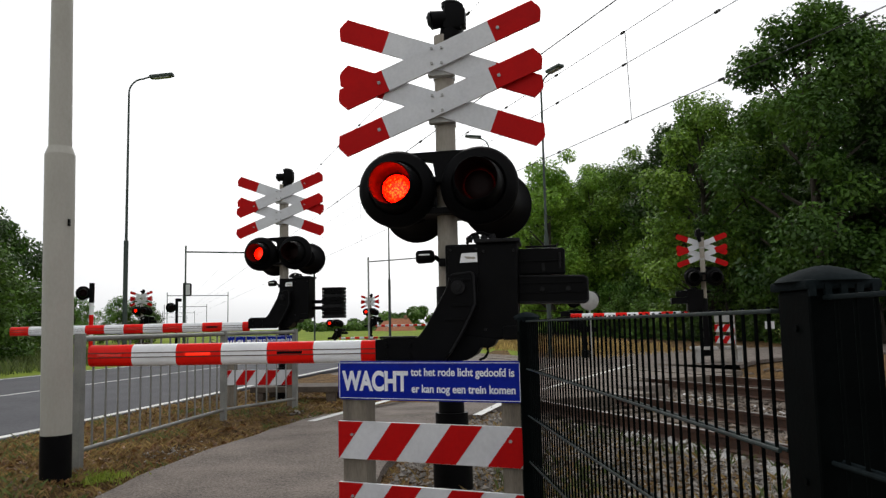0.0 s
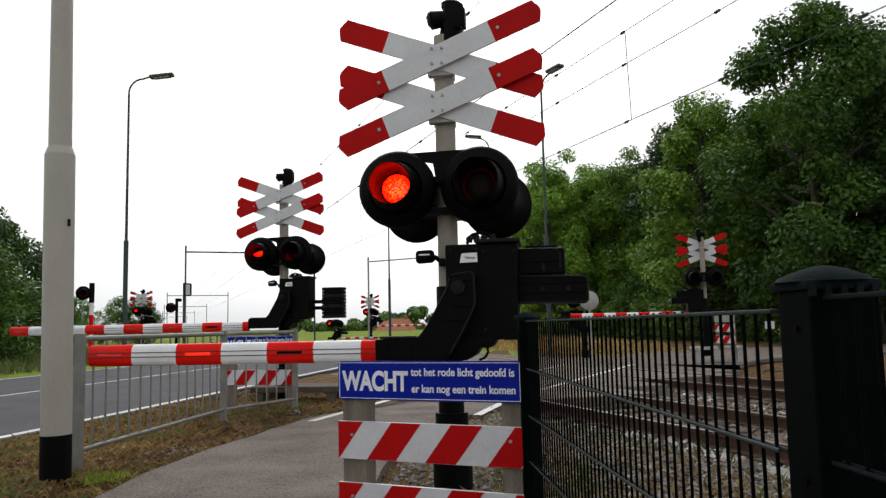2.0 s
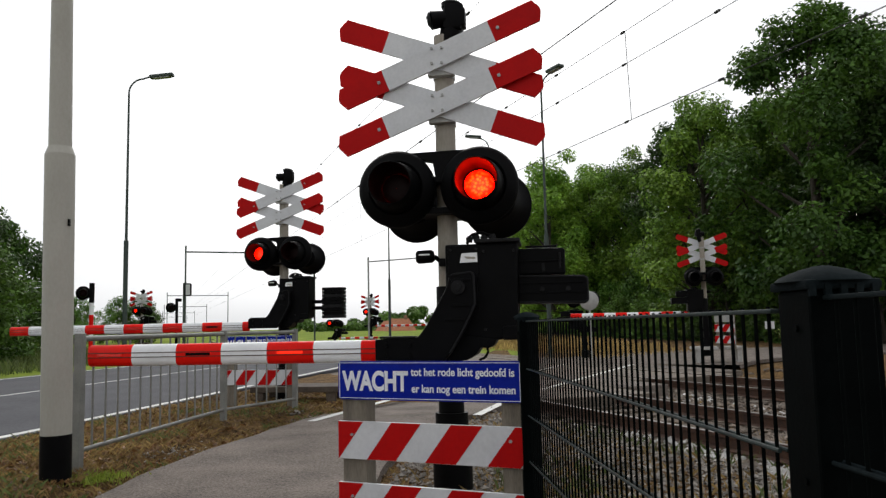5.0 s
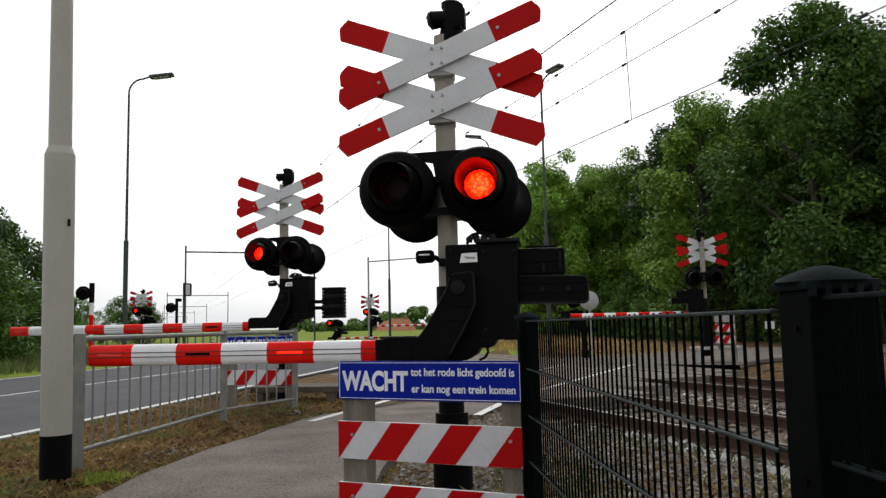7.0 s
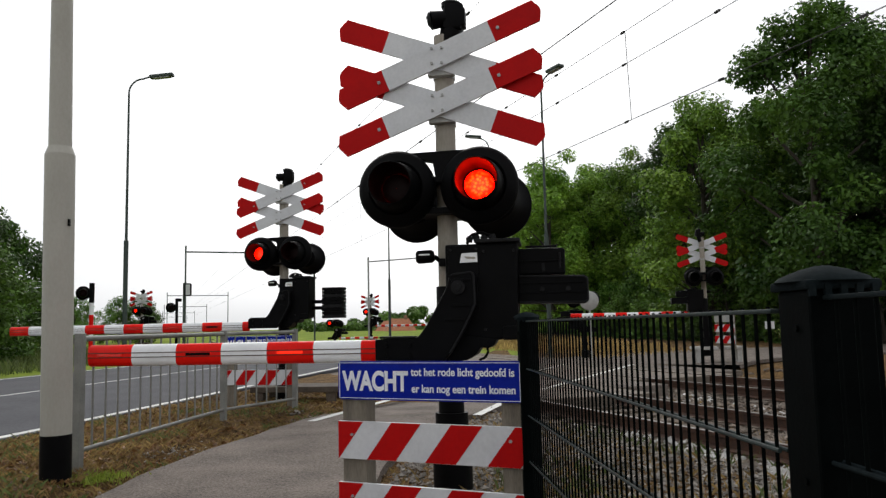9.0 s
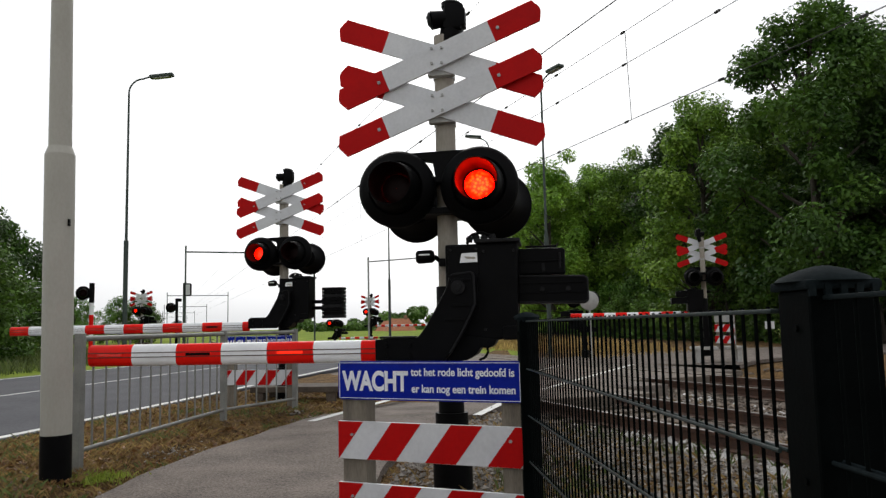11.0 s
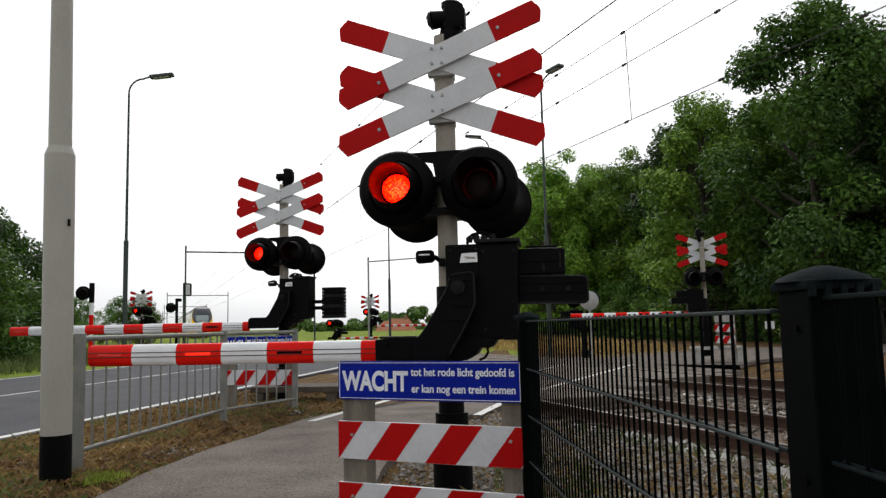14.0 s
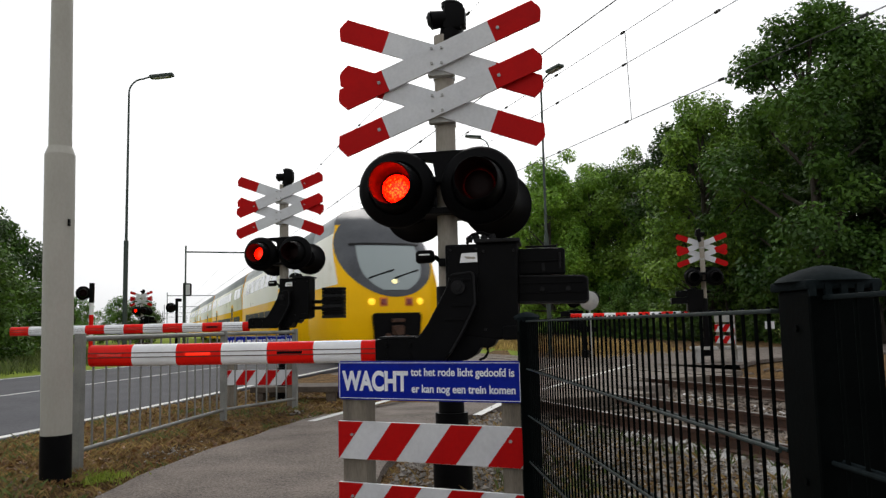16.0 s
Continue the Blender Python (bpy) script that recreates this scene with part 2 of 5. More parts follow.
def lathe(bm, prof, axis, origin, n=32, mi=0):
    """prof: (distance along axis, radius); a surface of revolution."""
    ax = Vector(axis).normalized()
    q = ax.to_track_quat("Z", "Y").to_matrix()
    rings = []
    for d, r in prof:
        rings.append([bm.verts.new(Vector(origin) + q @ Vector((r * math.cos(2 * math.pi * i / n), r * math.sin(2 * math.pi * i / n), d))) for i in range(n)])
    for a, b in zip(rings, rings[1:]):
        for i in range(n):
            f = bm.faces.new((a[i], a[(i + 1) % n], b[(i + 1) % n], b[i]))
            f.material_index = mi
            f.smooth = True
    return rings


def slab(bm, pts, y0, y1, bevel=0.0):
    """An upright plate from an outline of (x, z), from depth y0 to y1."""
    f = bm.faces.new([bm.verts.new((x, y0, z)) for x, z in pts])
    ex = bmesh.ops.extrude_face_region(bm, geom=[f])["geom"]
    bmesh.ops.translate(bm, vec=(0, y1 - y0, 0), verts=[g for g in ex if isinstance(g, bmesh.types.BMVert)])
    if bevel:
        bmesh.ops.bevel(bm, geom=list(bm.edges), offset=bevel, segments=2, affect="EDGES", profile=0.6)


def BM():
    return bmesh.new()


# ---- the plan: road and track directions ----
TRK = radians(20.4)                     # the tracks run to the far left
TD, TN = Vector((-math.sin(TRK), math.cos(TRK), 0)), Vector((math.cos(TRK), math.sin(TRK), 0))
RDA = radians(8.0)                      # the road runs slightly to the right
RD, RN = Vector((math.sin(RDA), math.cos(RDA), 0)), Vector((math.cos(RDA), -math.sin(RDA), 0))
RAIL_Z = -0.10
NEAR, FAR = 6.15, 10.1                  # distance of the two track centres from the eye


def trk(l, m, z=0.0):
    return TN * l + TD * m + Vector((0, 0, z))


def rd(n, s, z=0.0):
    return RN * n + RD * s + Vector((0, 0, z))


PATH_PTS = [(-1.40, -6.0), (-1.38, 4.0), (-1.31, 6.3), (-1.0, 8.0), (-0.52, 9.6), (0.45, 12.4), (1.75, 15.2), (4.3, 20.3), (7.4, 24.6), (13.0, 27.6), (26, 29.2), (50, 30)]


def smooth_line(pts, step=0.35):
    """A smooth curve through the points."""
    out = []
    P = [Vector((*p, 0)) for p in pts]
    P = [2 * P[0] - P[1]] + P + [2 * P[-1] - P[-2]]
    for i in range(1, len(P) - 2):
        k = max(2, int((P[i + 1] - P[i]).length / step))
        for j in range(k):
            t = j / k
            a, b, c, d = P[i - 1], P[i], P[i + 1], P[i + 2]
            out.append(0.5 * (2 * b + (c - a) * t + (2 * a - 5 * b + 4 * c - d) * t * t + (3 * b - a - 3 * c + d) * t ** 3))
    out.append(P[-2])
    return out


PATH = smooth_line(PATH_PTS)
PATH_A = np.array([(p.x, p.y) for p in PATH])


def path_dist(x, y):
    return float(np.sqrt(((PATH_A - (x, y)) ** 2).sum(1).min()))


def ground_z(x, y):
    """Height of the ground: flat verges, a shallow bed for the ballast away from the crossing."""
    l = x * TN.x + y * TN.y
    m = x * TD.x + y * TD.y
    bed = min(1.0, max(0.0, (l - 3.8) / 0.7)) * min(1.0, max(0.0, (13.0 - l) / 0.8))
    z = -0.33 * bed - 0.05 * min(1.0, max(0.0, (l - 13.0) / 2))
    z += 0.018 * noise.noise((x * 1.3, y * 1.3, 0)) + 0.03 * noise.noise((x * 0.3, y * 0.3, 3))
    n = x * RN.x + y * RN.y
    if l > 11.5 and path_dist(x, y) < 3.9:
        return -0.22
    if path_dist(x, y) < 1.25 or -14.2 < n < -5.3:
        z = min(z, -0.06) if bed < 0.2 else min(z, -0.2)
    return z


# ---- ground ----
def axis_steps(lo, hi, fine_lo, fine_hi, fine, growth=1.28):
    vals = list(np.arange(fine_lo, fine_hi + 1e-6, fine))
    s, v = fine, fine_hi
    while v < hi:
        s *= growth
        v += s
        vals.append(min(v, hi))
    s, v = fine, fine_lo
    while v > lo:
        s *= growth
        v -= s
        vals.insert(0, max(v, lo))
    return vals


def build_ground():
    bm = BM()
    xs = axis_steps(-1500, 1500, -5, 9, 0.28)
    ys = axis_steps(-60, 2500, 0, 18, 0.28)
    vs = [[bm.verts.new((x, y, ground_z(x, y))) for x in xs] for y in ys]
    for j in range(len(ys) - 1):
        for i in range(len(xs) - 1):
            f = bm.faces.new((vs[j][i], vs[j][i + 1], vs[j + 1][i + 1], vs[j + 1][i]))
            cx, cy = (xs[i] + xs[i + 1]) / 2, (ys[j] + ys[j + 1]) / 2
            n = cx * RN.x + cy * RN.y
            l = cx * TN.x + cy * TN.y
            f.material_index = 0 if (-5.8 < n and (l < 13 or (cx > 3.5 and cy < 60 and l < 40))) else 1
            f.smooth = True
    return tagged(part("ground", bm, [M_DIRT, M_GRASS]), "dry brown verge soil and green fields to the horizon", "ground", kind="structure")


def strip(name, line, half0, half1, z, thick, material, label, category):
    """A paved band along a line, from half0 on its left to half1 on its right."""
    bm = BM()
    rows = []
    for i, p in enumerate(line):
        d = (line[min(i + 1, len(line) - 1)] - line[max(i - 1, 0)]).normalized()
        nrm = Vector((d.y, -d.x, 0))
        w = 0.05 * noise.noise((p.x * 0.9, p.y * 0.9, 1.7)) + 0.035 * noise.noise((p.x * 3.1, p.y * 3.1, 4.4))
        w2 = 0.05 * noise.noise((p.x * 0.9, p.y * 0.9, 7.7))
        q = [p + nrm * (half0 + w), p + nrm * (half1 + w2)]
        zz = z(p) if callable(z) else z
        rows.append([bm.verts.new((v.x, v.y, zz + dz)) for v in q for dz in (0, -thick)])
    for a, b in zip(rows, rows[1:]):
        bm.faces.new((a[0], a[2], b[2], b[0]))
        bm.faces.new((a[1], a[0], b[0], b[1]))
        bm.faces.new((a[2], a[3], b[3], b[2]))
    return tagged(part(name, bm, material), label, category, kind="structure")


build_ground()
ROAD = [rd(-9.6, s) for s in np.arange(-20, 19.2, 1.5)] + [rd(-9.6, s) for s in np.arange(19.5, 240, 6)]


def road_z(p):
    l = p.dot(TN)
    return -0.10 if 2 < l < 14 else -0.02


strip("road", ROAD, -3.95, 3.95, lambda p: -0.02, 0.12, M_ASPH, "grey asphalt road leading over the level crossing", "road")


def path_z(p):
    l = p.dot(TN)
    t = min(1, max(0, (l - 2.5) / 2.0))
    return 0.012 - 0.10 * t


CUT1 = [p for p in PATH if p.dot(TN) < 4.2]
CUT2 = [p for p in PATH if p.dot(TN) > 11.6]
strip("cycle_path", CUT1, -0.86, 0.86, path_z, 0.1, M_PATH, "worn grey-brown asphalt cycle path", "path")
strip("side_road", CUT2, -3.3, 3.1, path_z, 0.1, M_PATH, "worn pale asphalt side road beyond the rails", "road")


def marking(name, a, b, w, z, label):
    a, b = Vector(a), Vector(b)
    d = (b - a).normalized()
    nrm = Vector((d.y, -d.x, 0)) * w / 2
    bm = BM()
    k = max(1, int((b - a).length / 0.5))
    prev = None
    for i in range(k + 1):
        p = a.lerp(b, i / k)
        row = [bm.verts.new((p.x - nrm.x, p.y - nrm.y, z)), bm.verts.new((p.x + nrm.x, p.y + nrm.y, z))]
        if prev:
            bm.faces.new((prev[0], prev[1], row[1], row[0]))
        prev = row
    return tagged(part(name, bm, M_LINE), label, "road marking", kind="structure")


marking("edge_line", rd(-5.78, -15), rd(-5.78, 120), 0.13, -0.014, "white painted edge line on the road")
marking("edge_line", rd(-13.3, -15), rd(-13.3, 120), 0.13, -0.014, "white painted edge line on the road")
marking("centre_line", rd(-9.7, -15), rd(-9.7, 120), 0.10, -0.014, "worn white centre line of the road")


# ---- level crossing signal with crosses, lamps, barrier drive and barrier ----
def cross_board(bm_parent, name, cx, cz, ang, y, flip):
    """One board of a cross: white middle, red ends with cut corners."""
    rot = pose(0, 0, 0, 0, 0, -2.5) @ pose(cx, y, cz, 0, -ang, 0)
    for nm, x0, x1, m in (("board", -0.378, 0.378, M_WHITE), ("red_end", 0.378, 0.716, M_RED), ("red_end", -0.716, -0.378, M_RED)):
        bm = BM()
        w = 0.0745
        if nm == "board":
            pts = [(x0, -w), (x1, -w), (x1, w), (x0, w)]
        elif x0 > 0:
            pts = [(x0, -w), (x1 - 0.03, -w), (x1, -0.012), (x1, 0.012), (x1 - 0.03, w), (x0, w)]
        else:
            pts = [(x1, -w), (x1, w), (x0 + 0.03, w), (x0, 0.012), (x0, -0.012), (x0 + 0.03, -w)]
        slab(bm, pts, -0.009, 0.009)
        bmesh.ops.transform(bm, matrix=rot, verts=bm.verts)
        ob = part(nm, bm, m, bm_parent)
        if flip and nm == "red_end":
            bm = BM()
            bx = x0 + 0.045 if x0 > 0 else x1 - 0.045
            tube(bm, (bx, -0.02, 0.0), (bx, -0.008, 0.0), 0.011, n=10)
            bmesh.ops.transform(bm, matrix=rot, verts=bm.verts)
            part("rivet", bm, M_GREY, ob)
    return ob


def lamp(parent, x, y, z, face, r=0.25, lit=True):
    """A red lamp: dish, hood, collar and a lens that turns its bright or its dark side out. face: -1 towards the road user."""
    ax = (0, face, 0)
    bm = BM()
    lathe(bm, [(-0.03, 0.10), (0.0, 0.10), (0.03, 0.148), (0.05, 0.175), (0.025, r - 0.02), (0.0, r), (-0.03, r), (-0.05, r - 0.03), (-0.12, 0.16), (-0.2, 0.13), (-0.235, 0.001)], ax, (x, y, z), 40)
    body = part("lamp_housing", bm, M_HOOD, parent, smooth=True)
    bm = BM()
    lathe(bm, [(0.04, 0.160), (0.15, 0.148), (0.242, 0.134), (0.245, 0.131), (0.242, 0.128), (0.235, 0.1275)], ax, (x, y, z), 40)
    part("hood", bm, M_HOOD, body, "short round visor tube", smooth=True)
    bm = BM()
    lathe(bm, [(0.236, 0.1265), (0.12, 0.128), (0.045, 0.122), (0.012, 0.104)], ax, (x, y, z), 40)
    part("hood_lining", bm, M_LINING if lit else M_HOOD, body, "dull lining inside the visor", smooth=True)
    if not lit:
        return None
    bm = BM()
    lathe(bm, [(0.012, 0.001), (0.0115, 0.05), (0.008, 0.08), (0.002, 0.094)], (0, face, 0), (0, 0, 0), 28, 0)
    lathe(bm, [(0.002, 0.094), (-0.002, 0.094), (-0.008, 0.08), (-0.0115, 0.05), (-0.012, 0.001)], (0, face, 0), (0, 0, 0), 28, 1)
    lens = part("lens", bm, [G_RED, M_LENSOFF], parent, "round red signal lens", smooth=True)
    lens.location = (x, y - 0.004 * -face + 0.0, z)
    return lens


BOOM_FLASH = []


def barrier_arm(length, root, z, parent, y, side=-1, flashing=False):
    """A striped barrier boom to one side of the drive, with two grooves and small lamps."""
    n = max(3, round((length - 0.09) / 0.297))
    seg = (length - 0.09) / n
    ends = [0.0, 0.09] + [0.09 + seg * (i + 1) for i in range(n)]
    k = 16
    prof = []
    for j in range(k):
        a = 2 * math.pi * j / k
        prof.append((math.cos(a) * 0.038, math.copysign(abs(math.sin(a)) ** 0.7, math.sin(a)) * 0.068))
    for i, (e0, e1) in enumerate(zip(ends, ends[1:])):
        x0, x1 = root + side * e0, root + side * e1
        ln = e1 - e0
        bm = BM()
        rows = [[bm.verts.new((x, y + py, z + pz)) for py, pz in prof] for x in (x0, x1)]
        for j in range(k):
            bm.faces.new((rows[0][j], rows[0][(j + 1) % k], rows[1][(j + 1) % k], rows[1][j])).smooth = True
        if i == n:
            bm.faces.new(rows[1])
        part("stripe", bm, M_BARR if i % 2 == 0 else M_BARW, parent)
        bm = BM()
        for dz in (0.016, -0.012):
            box(bm, ((x0 + x1) / 2, y - 0.0375, z + dz), (ln, 0.005, 0.005))
        part("groove", bm, M_RUST, parent)
        if i % 2 == 0 and i > 0:
            bm = BM()
            c = Vector(((x0 + x1) / 2, y - 0.038, z + 0.002))
            if flashing and i in (2, 4):
                box(bm, (0, 0, 0), (ln * 0.55, 0.010, 0.018), bevel=0.002)
                for f in bm.faces:
                    f.material_index = 1 if f.calc_center_median().y > 0 else 0
                o = part("boom_lamp", bm, [G_BOOM, M_BLACK], parent, "narrow red lamp in the boom")
                o.location = c
                BOOM_FLASH.append((o, i == 2))
            else:
                box(bm, c, (ln * 0.55, 0.008, 0.018), bevel=0.002)
                part("boom_lamp", bm, M_BLACK if i == 2 else M_BOOML, parent)


def crossing_signal(m, label, boom, rear=True, weights=True):
    """All of one signal, facing local -y, its base at the origin."""
    t = thing("crossing_signal", m, label, "crossing signal", "crossing signals at the tracks")
    bm = BM()
    tube(bm, (0, 0, 1.3), (0, 0, 2.97), 0.066, n=24)
    part("pole", bm, M_POLE, t, "weathered grey-brown steel pole", smooth=True)
    bm = BM()
    tube(bm, (0, 0, 0.0), (0, 0, 1.3), 0.082, n=24)
    tube(bm, (0, 0, -0.25), (0, 0, 0.26), 0.125, n=24)
    tube(bm, (0, 0, 0.42), (0, 0, 0.50), 0.105, n=24)
    part("pole_foot", bm, M_BLACK, t, "black steel foot of the pole", smooth=True)
    for cz, yy in ((2.793, -0.135), (2.478, -0.14)):
        cross_board(t, "board", -0.014, cz, -20.8, yy + 0.03, 0)
        cross_board(t, "board", -0.014, cz, 20.8, yy - 0.002, 1)
        bm = BM()
        box(bm, (-0.01, -0.075, cz - 0.10), (0.17, 0.06, 0.035), bevel=0.004)
        tube(bm, (0, 0, cz - 0.12), (0, 0, cz - 0.085), 0.073, n=20)
        part("clamp", bm, M_GREY, t)
        for dx in (-0.075, -0.01):
            for dz in (-0.05, 0.05):
                bm = BM()
                tube(bm, (-0.03 + dx + 0.045 , yy - 0.024, cz + dz), (-0.03 + dx + 0.045, yy - 0.008, cz + dz), 0.009, n=8)
                part("bolt", bm, M_GREY, t)
    # warning bell on the top
    bm = BM()
    box(bm, (0.075, 0.0, 3.09), (0.13, 0.15, 0.18), Matrix.Rotation(0.10, 4, "Y"), bevel=0.025)
    lathe(bm, [(-0.02, 0.05), (0.0, 0.07), (0.03, 0.072), (0.045, 0.05), (0.05, 0.001)], (0.1, 0, 1), (0.06, 0.0, 3.165), 18)
    tube(bm, (0.04, -0.02, 3.09), (-0.075, -0.05, 3.072), 0.05, 0.062, n=18)
    tube(bm, (-0.075, -0.05, 3.072), (-0.10, -0.052, 3.066), 0.062, 0.03, n=18)
    tube(bm, (0.02, 0, 2.86), (0.06, 0, 3.04), 0.066, 0.075, n=16)
    box(bm, (0.14, -0.02, 3.08), (0.03, 0.1, 0.12), bevel=0.008)
    part("bell", bm, M_BLACK, t, "black warning bell", smooth=True)
    # lamps
    lenses = [lamp(t, -0.296, -0.18, 1.922, -1, 0.248), lamp(t, 0.232, -0.18, 1.925, -1, 0.248)]
    if rear:
        lamp(t, -0.25, 0.30, 1.855, 1, 0.23, False)
        lamp(t, 0.31, 0.30, 1.865, 1, 0.235, False)
    bm = BM()
    slab(bm, [(-0.27, 2.16), (0.22, 2.17), (0.22, 2.145), (0.09, 2.12), (0.07, 2.05), (0.0, 1.95), (-0.05, 1.98), (-0.07, 2.10), (-0.27, 2.135)], -0.14, -0.06, 0.004)
    box(bm, (0, 0.05, 1.98), (0.4, 0.4, 0.04), bevel=0.005)
    box(bm, (0, 0.05, 1.78), (0.36, 0.4, 0.04), bevel=0.005)
    part("lamp_bracket", bm, M_BLACK, t)
    # barrier drive
    bm = BM()
    slab(bm, [(0.012, 1.548), (0.46, 1.548), (0.452, 0.985), (0.40, 0.962), (0.30, 0.955), (0.012, 1.0)], -0.24, 0.06, 0.014)
    drive = part("drive_cabinet", bm, M_BLACK, t, "black steel barrier drive cabinet")
    # The lid's lighter black stands for the highlight along the cabinet top.
    bm = BM()
    slab(bm, [(0.20, 1.552), (0.475, 1.552), (0.475, 1.574), (0.20, 1.574)], -0.27, 0.08, 0.006)
    part("lid", bm, M_HIBLACK, drive, "lid of the cabinet, its top highlight put into the colour")
    bm = BM()
    slab(bm, [(0.03, 1.20), (0.215, 1.20), (0.225, 1.535), (0.03, 1.535)], -0.250, -0.238, 0.004)
    part("front_cover", bm, M_BLACK, drive)
    for px_, pz_ in ((0.045, 1.515), (0.205, 1.515), (0.25, 1.50), (0.435, 1.50), (0.25, 1.02), (0.435, 1.02)):
        bm = BM()
        tube(bm, (px_, -0.258, pz_), (px_, -0.236, pz_), 0.009, n=8)
        part("screw", bm, M_HIBLACK, drive)
    for x_, h_ in ((0.16, 0.03), (0.20, 0.045), (0.25, 0.035), (0.30, 0.04)):
        bm = BM()
        tube(bm, (x_, -0.16, 1.565), (x_, -0.16, 1.575 + h_), 0.016, n=10)
        tube(bm, (x_, -0.16, 1.565 + h_ * 0.5), (x_, -0.16, 1.575 + h_ * 0.7), 0.026, n=6)
        part("lifting_bolt", bm, M_HIBLACK, drive)
    bm = BM()
    pts = [Vector((0.14, -0.15, 1.56)), Vector((0.17, -0.17, 1.61)), Vector((0.23, -0.17, 1.625)), Vector((0.31, -0.16, 1.60)), Vector((0.33, -0.12, 1.56))]
    for a, b in zip(pts, pts[1:]):
        tube(bm, a, b, 0.010, n=8)
    part("top_cable", bm, M_BLACK, drive)
    bm = BM()
    slab(bm, [(0.104, 1.432), (0.214, 1.434), (0.212, 1.492), (0.118, 1.490)], -0.256, -0.250)
    plate = part("type_plate", bm, M_SILVER, drive, "small worn metal plate")
    bm = BM()
    slab(bm, [(0.15, 1.455), (0.20, 1.452), (0.20, 1.466), (0.13, 1.470)], -0.259, -0.2565)
    part("scuff", bm, M_POLE, plate, "brown scuff on the plate")
    # bent arm with a rounded crank plate, its edge highlight put in as a lighter rim
    bm = BM()
    slab(bm, [(-0.41, 0.974), (-0.144, 0.987), (-0.09, 1.057), (0.028, 1.269), (0.05, 1.345), (0.075, 1.362), (0.185, 1.372), (0.207, 1.35), (0.211, 1.17), (0.18, 1.10), (0.115, 0.985), (0.05, 0.885), (0.005, 0.835), (-0.41, 0.838)], -0.365, -0.285, 0.010)
    bracket = part("boom_bracket", bm, M_BLACK, t, "black bent bracket that holds the boom")
    bm = BM()
    rim = [(0.075, 1.355), (0.185, 1.364), (0.198, 1.345), (0.202, 1.175), (0.172, 1.105), (0.108, 0.985), (0.045, 0.885)]
    for a, b in zip(rim, rim[1:]):
        tube(bm, (a[0], -0.365, a[1]), (b[0], -0.365, b[1]), 0.0075, n=6)
    part("rim", bm, M_HIBLACK, bracket, "lighter rim of the crank plate, a painted edge highlight")
    bm = BM()
    tube(bm, (0.105, -0.40, 1.275), (0.105, -0.36, 1.275), 0.042, n=18)
    tube(bm, (0.105, -0.425, 1.275), (0.105, -0.40, 1.275), 0.022, n=6)
    part("pivot_cover", bm, M_HIBLACK, bracket)
    for z_ in (1.17, 1.085, 1.32):
        bm = BM()
        box(bm, (0.12 if z_ > 1.1 else 0.08, -0.368, z_), (0.12, 0.012, 0.016), bevel=0.003)
        part("rib", bm, M_BLACK, bracket)
    bm = BM()
    box(bm, (-0.27, -0.325, 0.985), (0.22, 0.10, 0.014), bevel=0.004)
    part("clamp_plate", bm, M_HIBLACK, bracket, "lighter black steel plate above the boom's root")
    for x_ in (-0.34, -0.20):
        for z_ in (0.94, 0.87):
            bm = BM()
            tube(bm, (x_, -0.385, z_), (x_, -0.36, z_), 0.014, n=6)
            part("clamp_bolt", bm, M_BLACK, bracket)
    bm = BM()
    slab(bm, [(0.02, 1.0), (0.32, 0.965), (0.30, 0.925), (0.265, 0.905), (0.22, 0.915), (0.19, 0.87), (0.13, 0.835), (0.02, 0.835)], -0.24, 0.0, 0.01)
    part("lower_cover", bm, M_BLACK, t)
    bm = BM()
    slab(bm, [(0.36, 1.04), (0.455, 1.04), (0.455, 0.955), (0.36, 0.955)], -0.262, -0.2, 0.006)
    part("cable_box", bm, M_BLACK, t)
    bm = BM()
    pts = [Vector((0.25, -0.2, 0.93)), Vector((0.262, -0.2, 0.885)), Vector((0.24, -0.2, 0.85)), Vector((0.205, -0.2, 0.835))]
    for a, b in zip(pts, pts[1:]):
        tube(bm, a, b, 0.008, n=8)
    part("cable", bm, M_BLACK, t)
    if weights:
        bm = BM()
        slab(bm, [(0.452, 1.522), (0.735, 1.520), (0.748, 1.508), (0.748, 1.356), (0.452, 1.356)], -0.10, 0.05, 0.010)
        w1 = part("counterweight", bm, M_BLACK, t)
        for x_, z_, sx, sz in ((0.60, 1.53, 0.20, 0.012), (0.715, 1.44, 0.012, 0.10), (0.61, 1.40, 0.02, 0.05), (0.60, 1.44, 0.28, 0.010)):
            bm = BM()
            box(bm, (x_, -0.102, z_), (sx, 0.014, sz), bevel=0.003)
            part("fitting", bm, M_HIBLACK if sx < 0.05 else M_BLACK, w1)
        bm = BM()
        slab(bm, [(0.452, 1.352), (0.865, 1.340), (0.885, 1.320), (0.885, 1.188), (0.865, 1.170), (0.452, 1.176)], -0.13, 0.08, 0.010)
        w2 = part("counterweight", bm, M_BLACK, t)
        # Thin lighter tubes draw the highlight along the arm's edge.
        bm = BM()
        for a, b in zip(((0.46, 1.346), (0.862, 1.335), (0.879, 1.318), (0.879, 1.19), (0.862, 1.176)), ((0.862, 1.335), (0.879, 1.318), (0.879, 1.19), (0.862, 1.176), (0.46, 1.182))):
            tube(bm, (a[0], -0.13, a[1]), (b[0], -0.13, b[1]), 0.007, n=6)
        part("rim", bm, M_HIBLACK, w2, "lighter rim of the counterweight arm, a painted edge highlight")
        for z_ in (1.30, 1.24):
            bm = BM()
            box(bm, (0.66, -0.132, z_), (0.40, 0.010, 0.010), bevel=0.002)
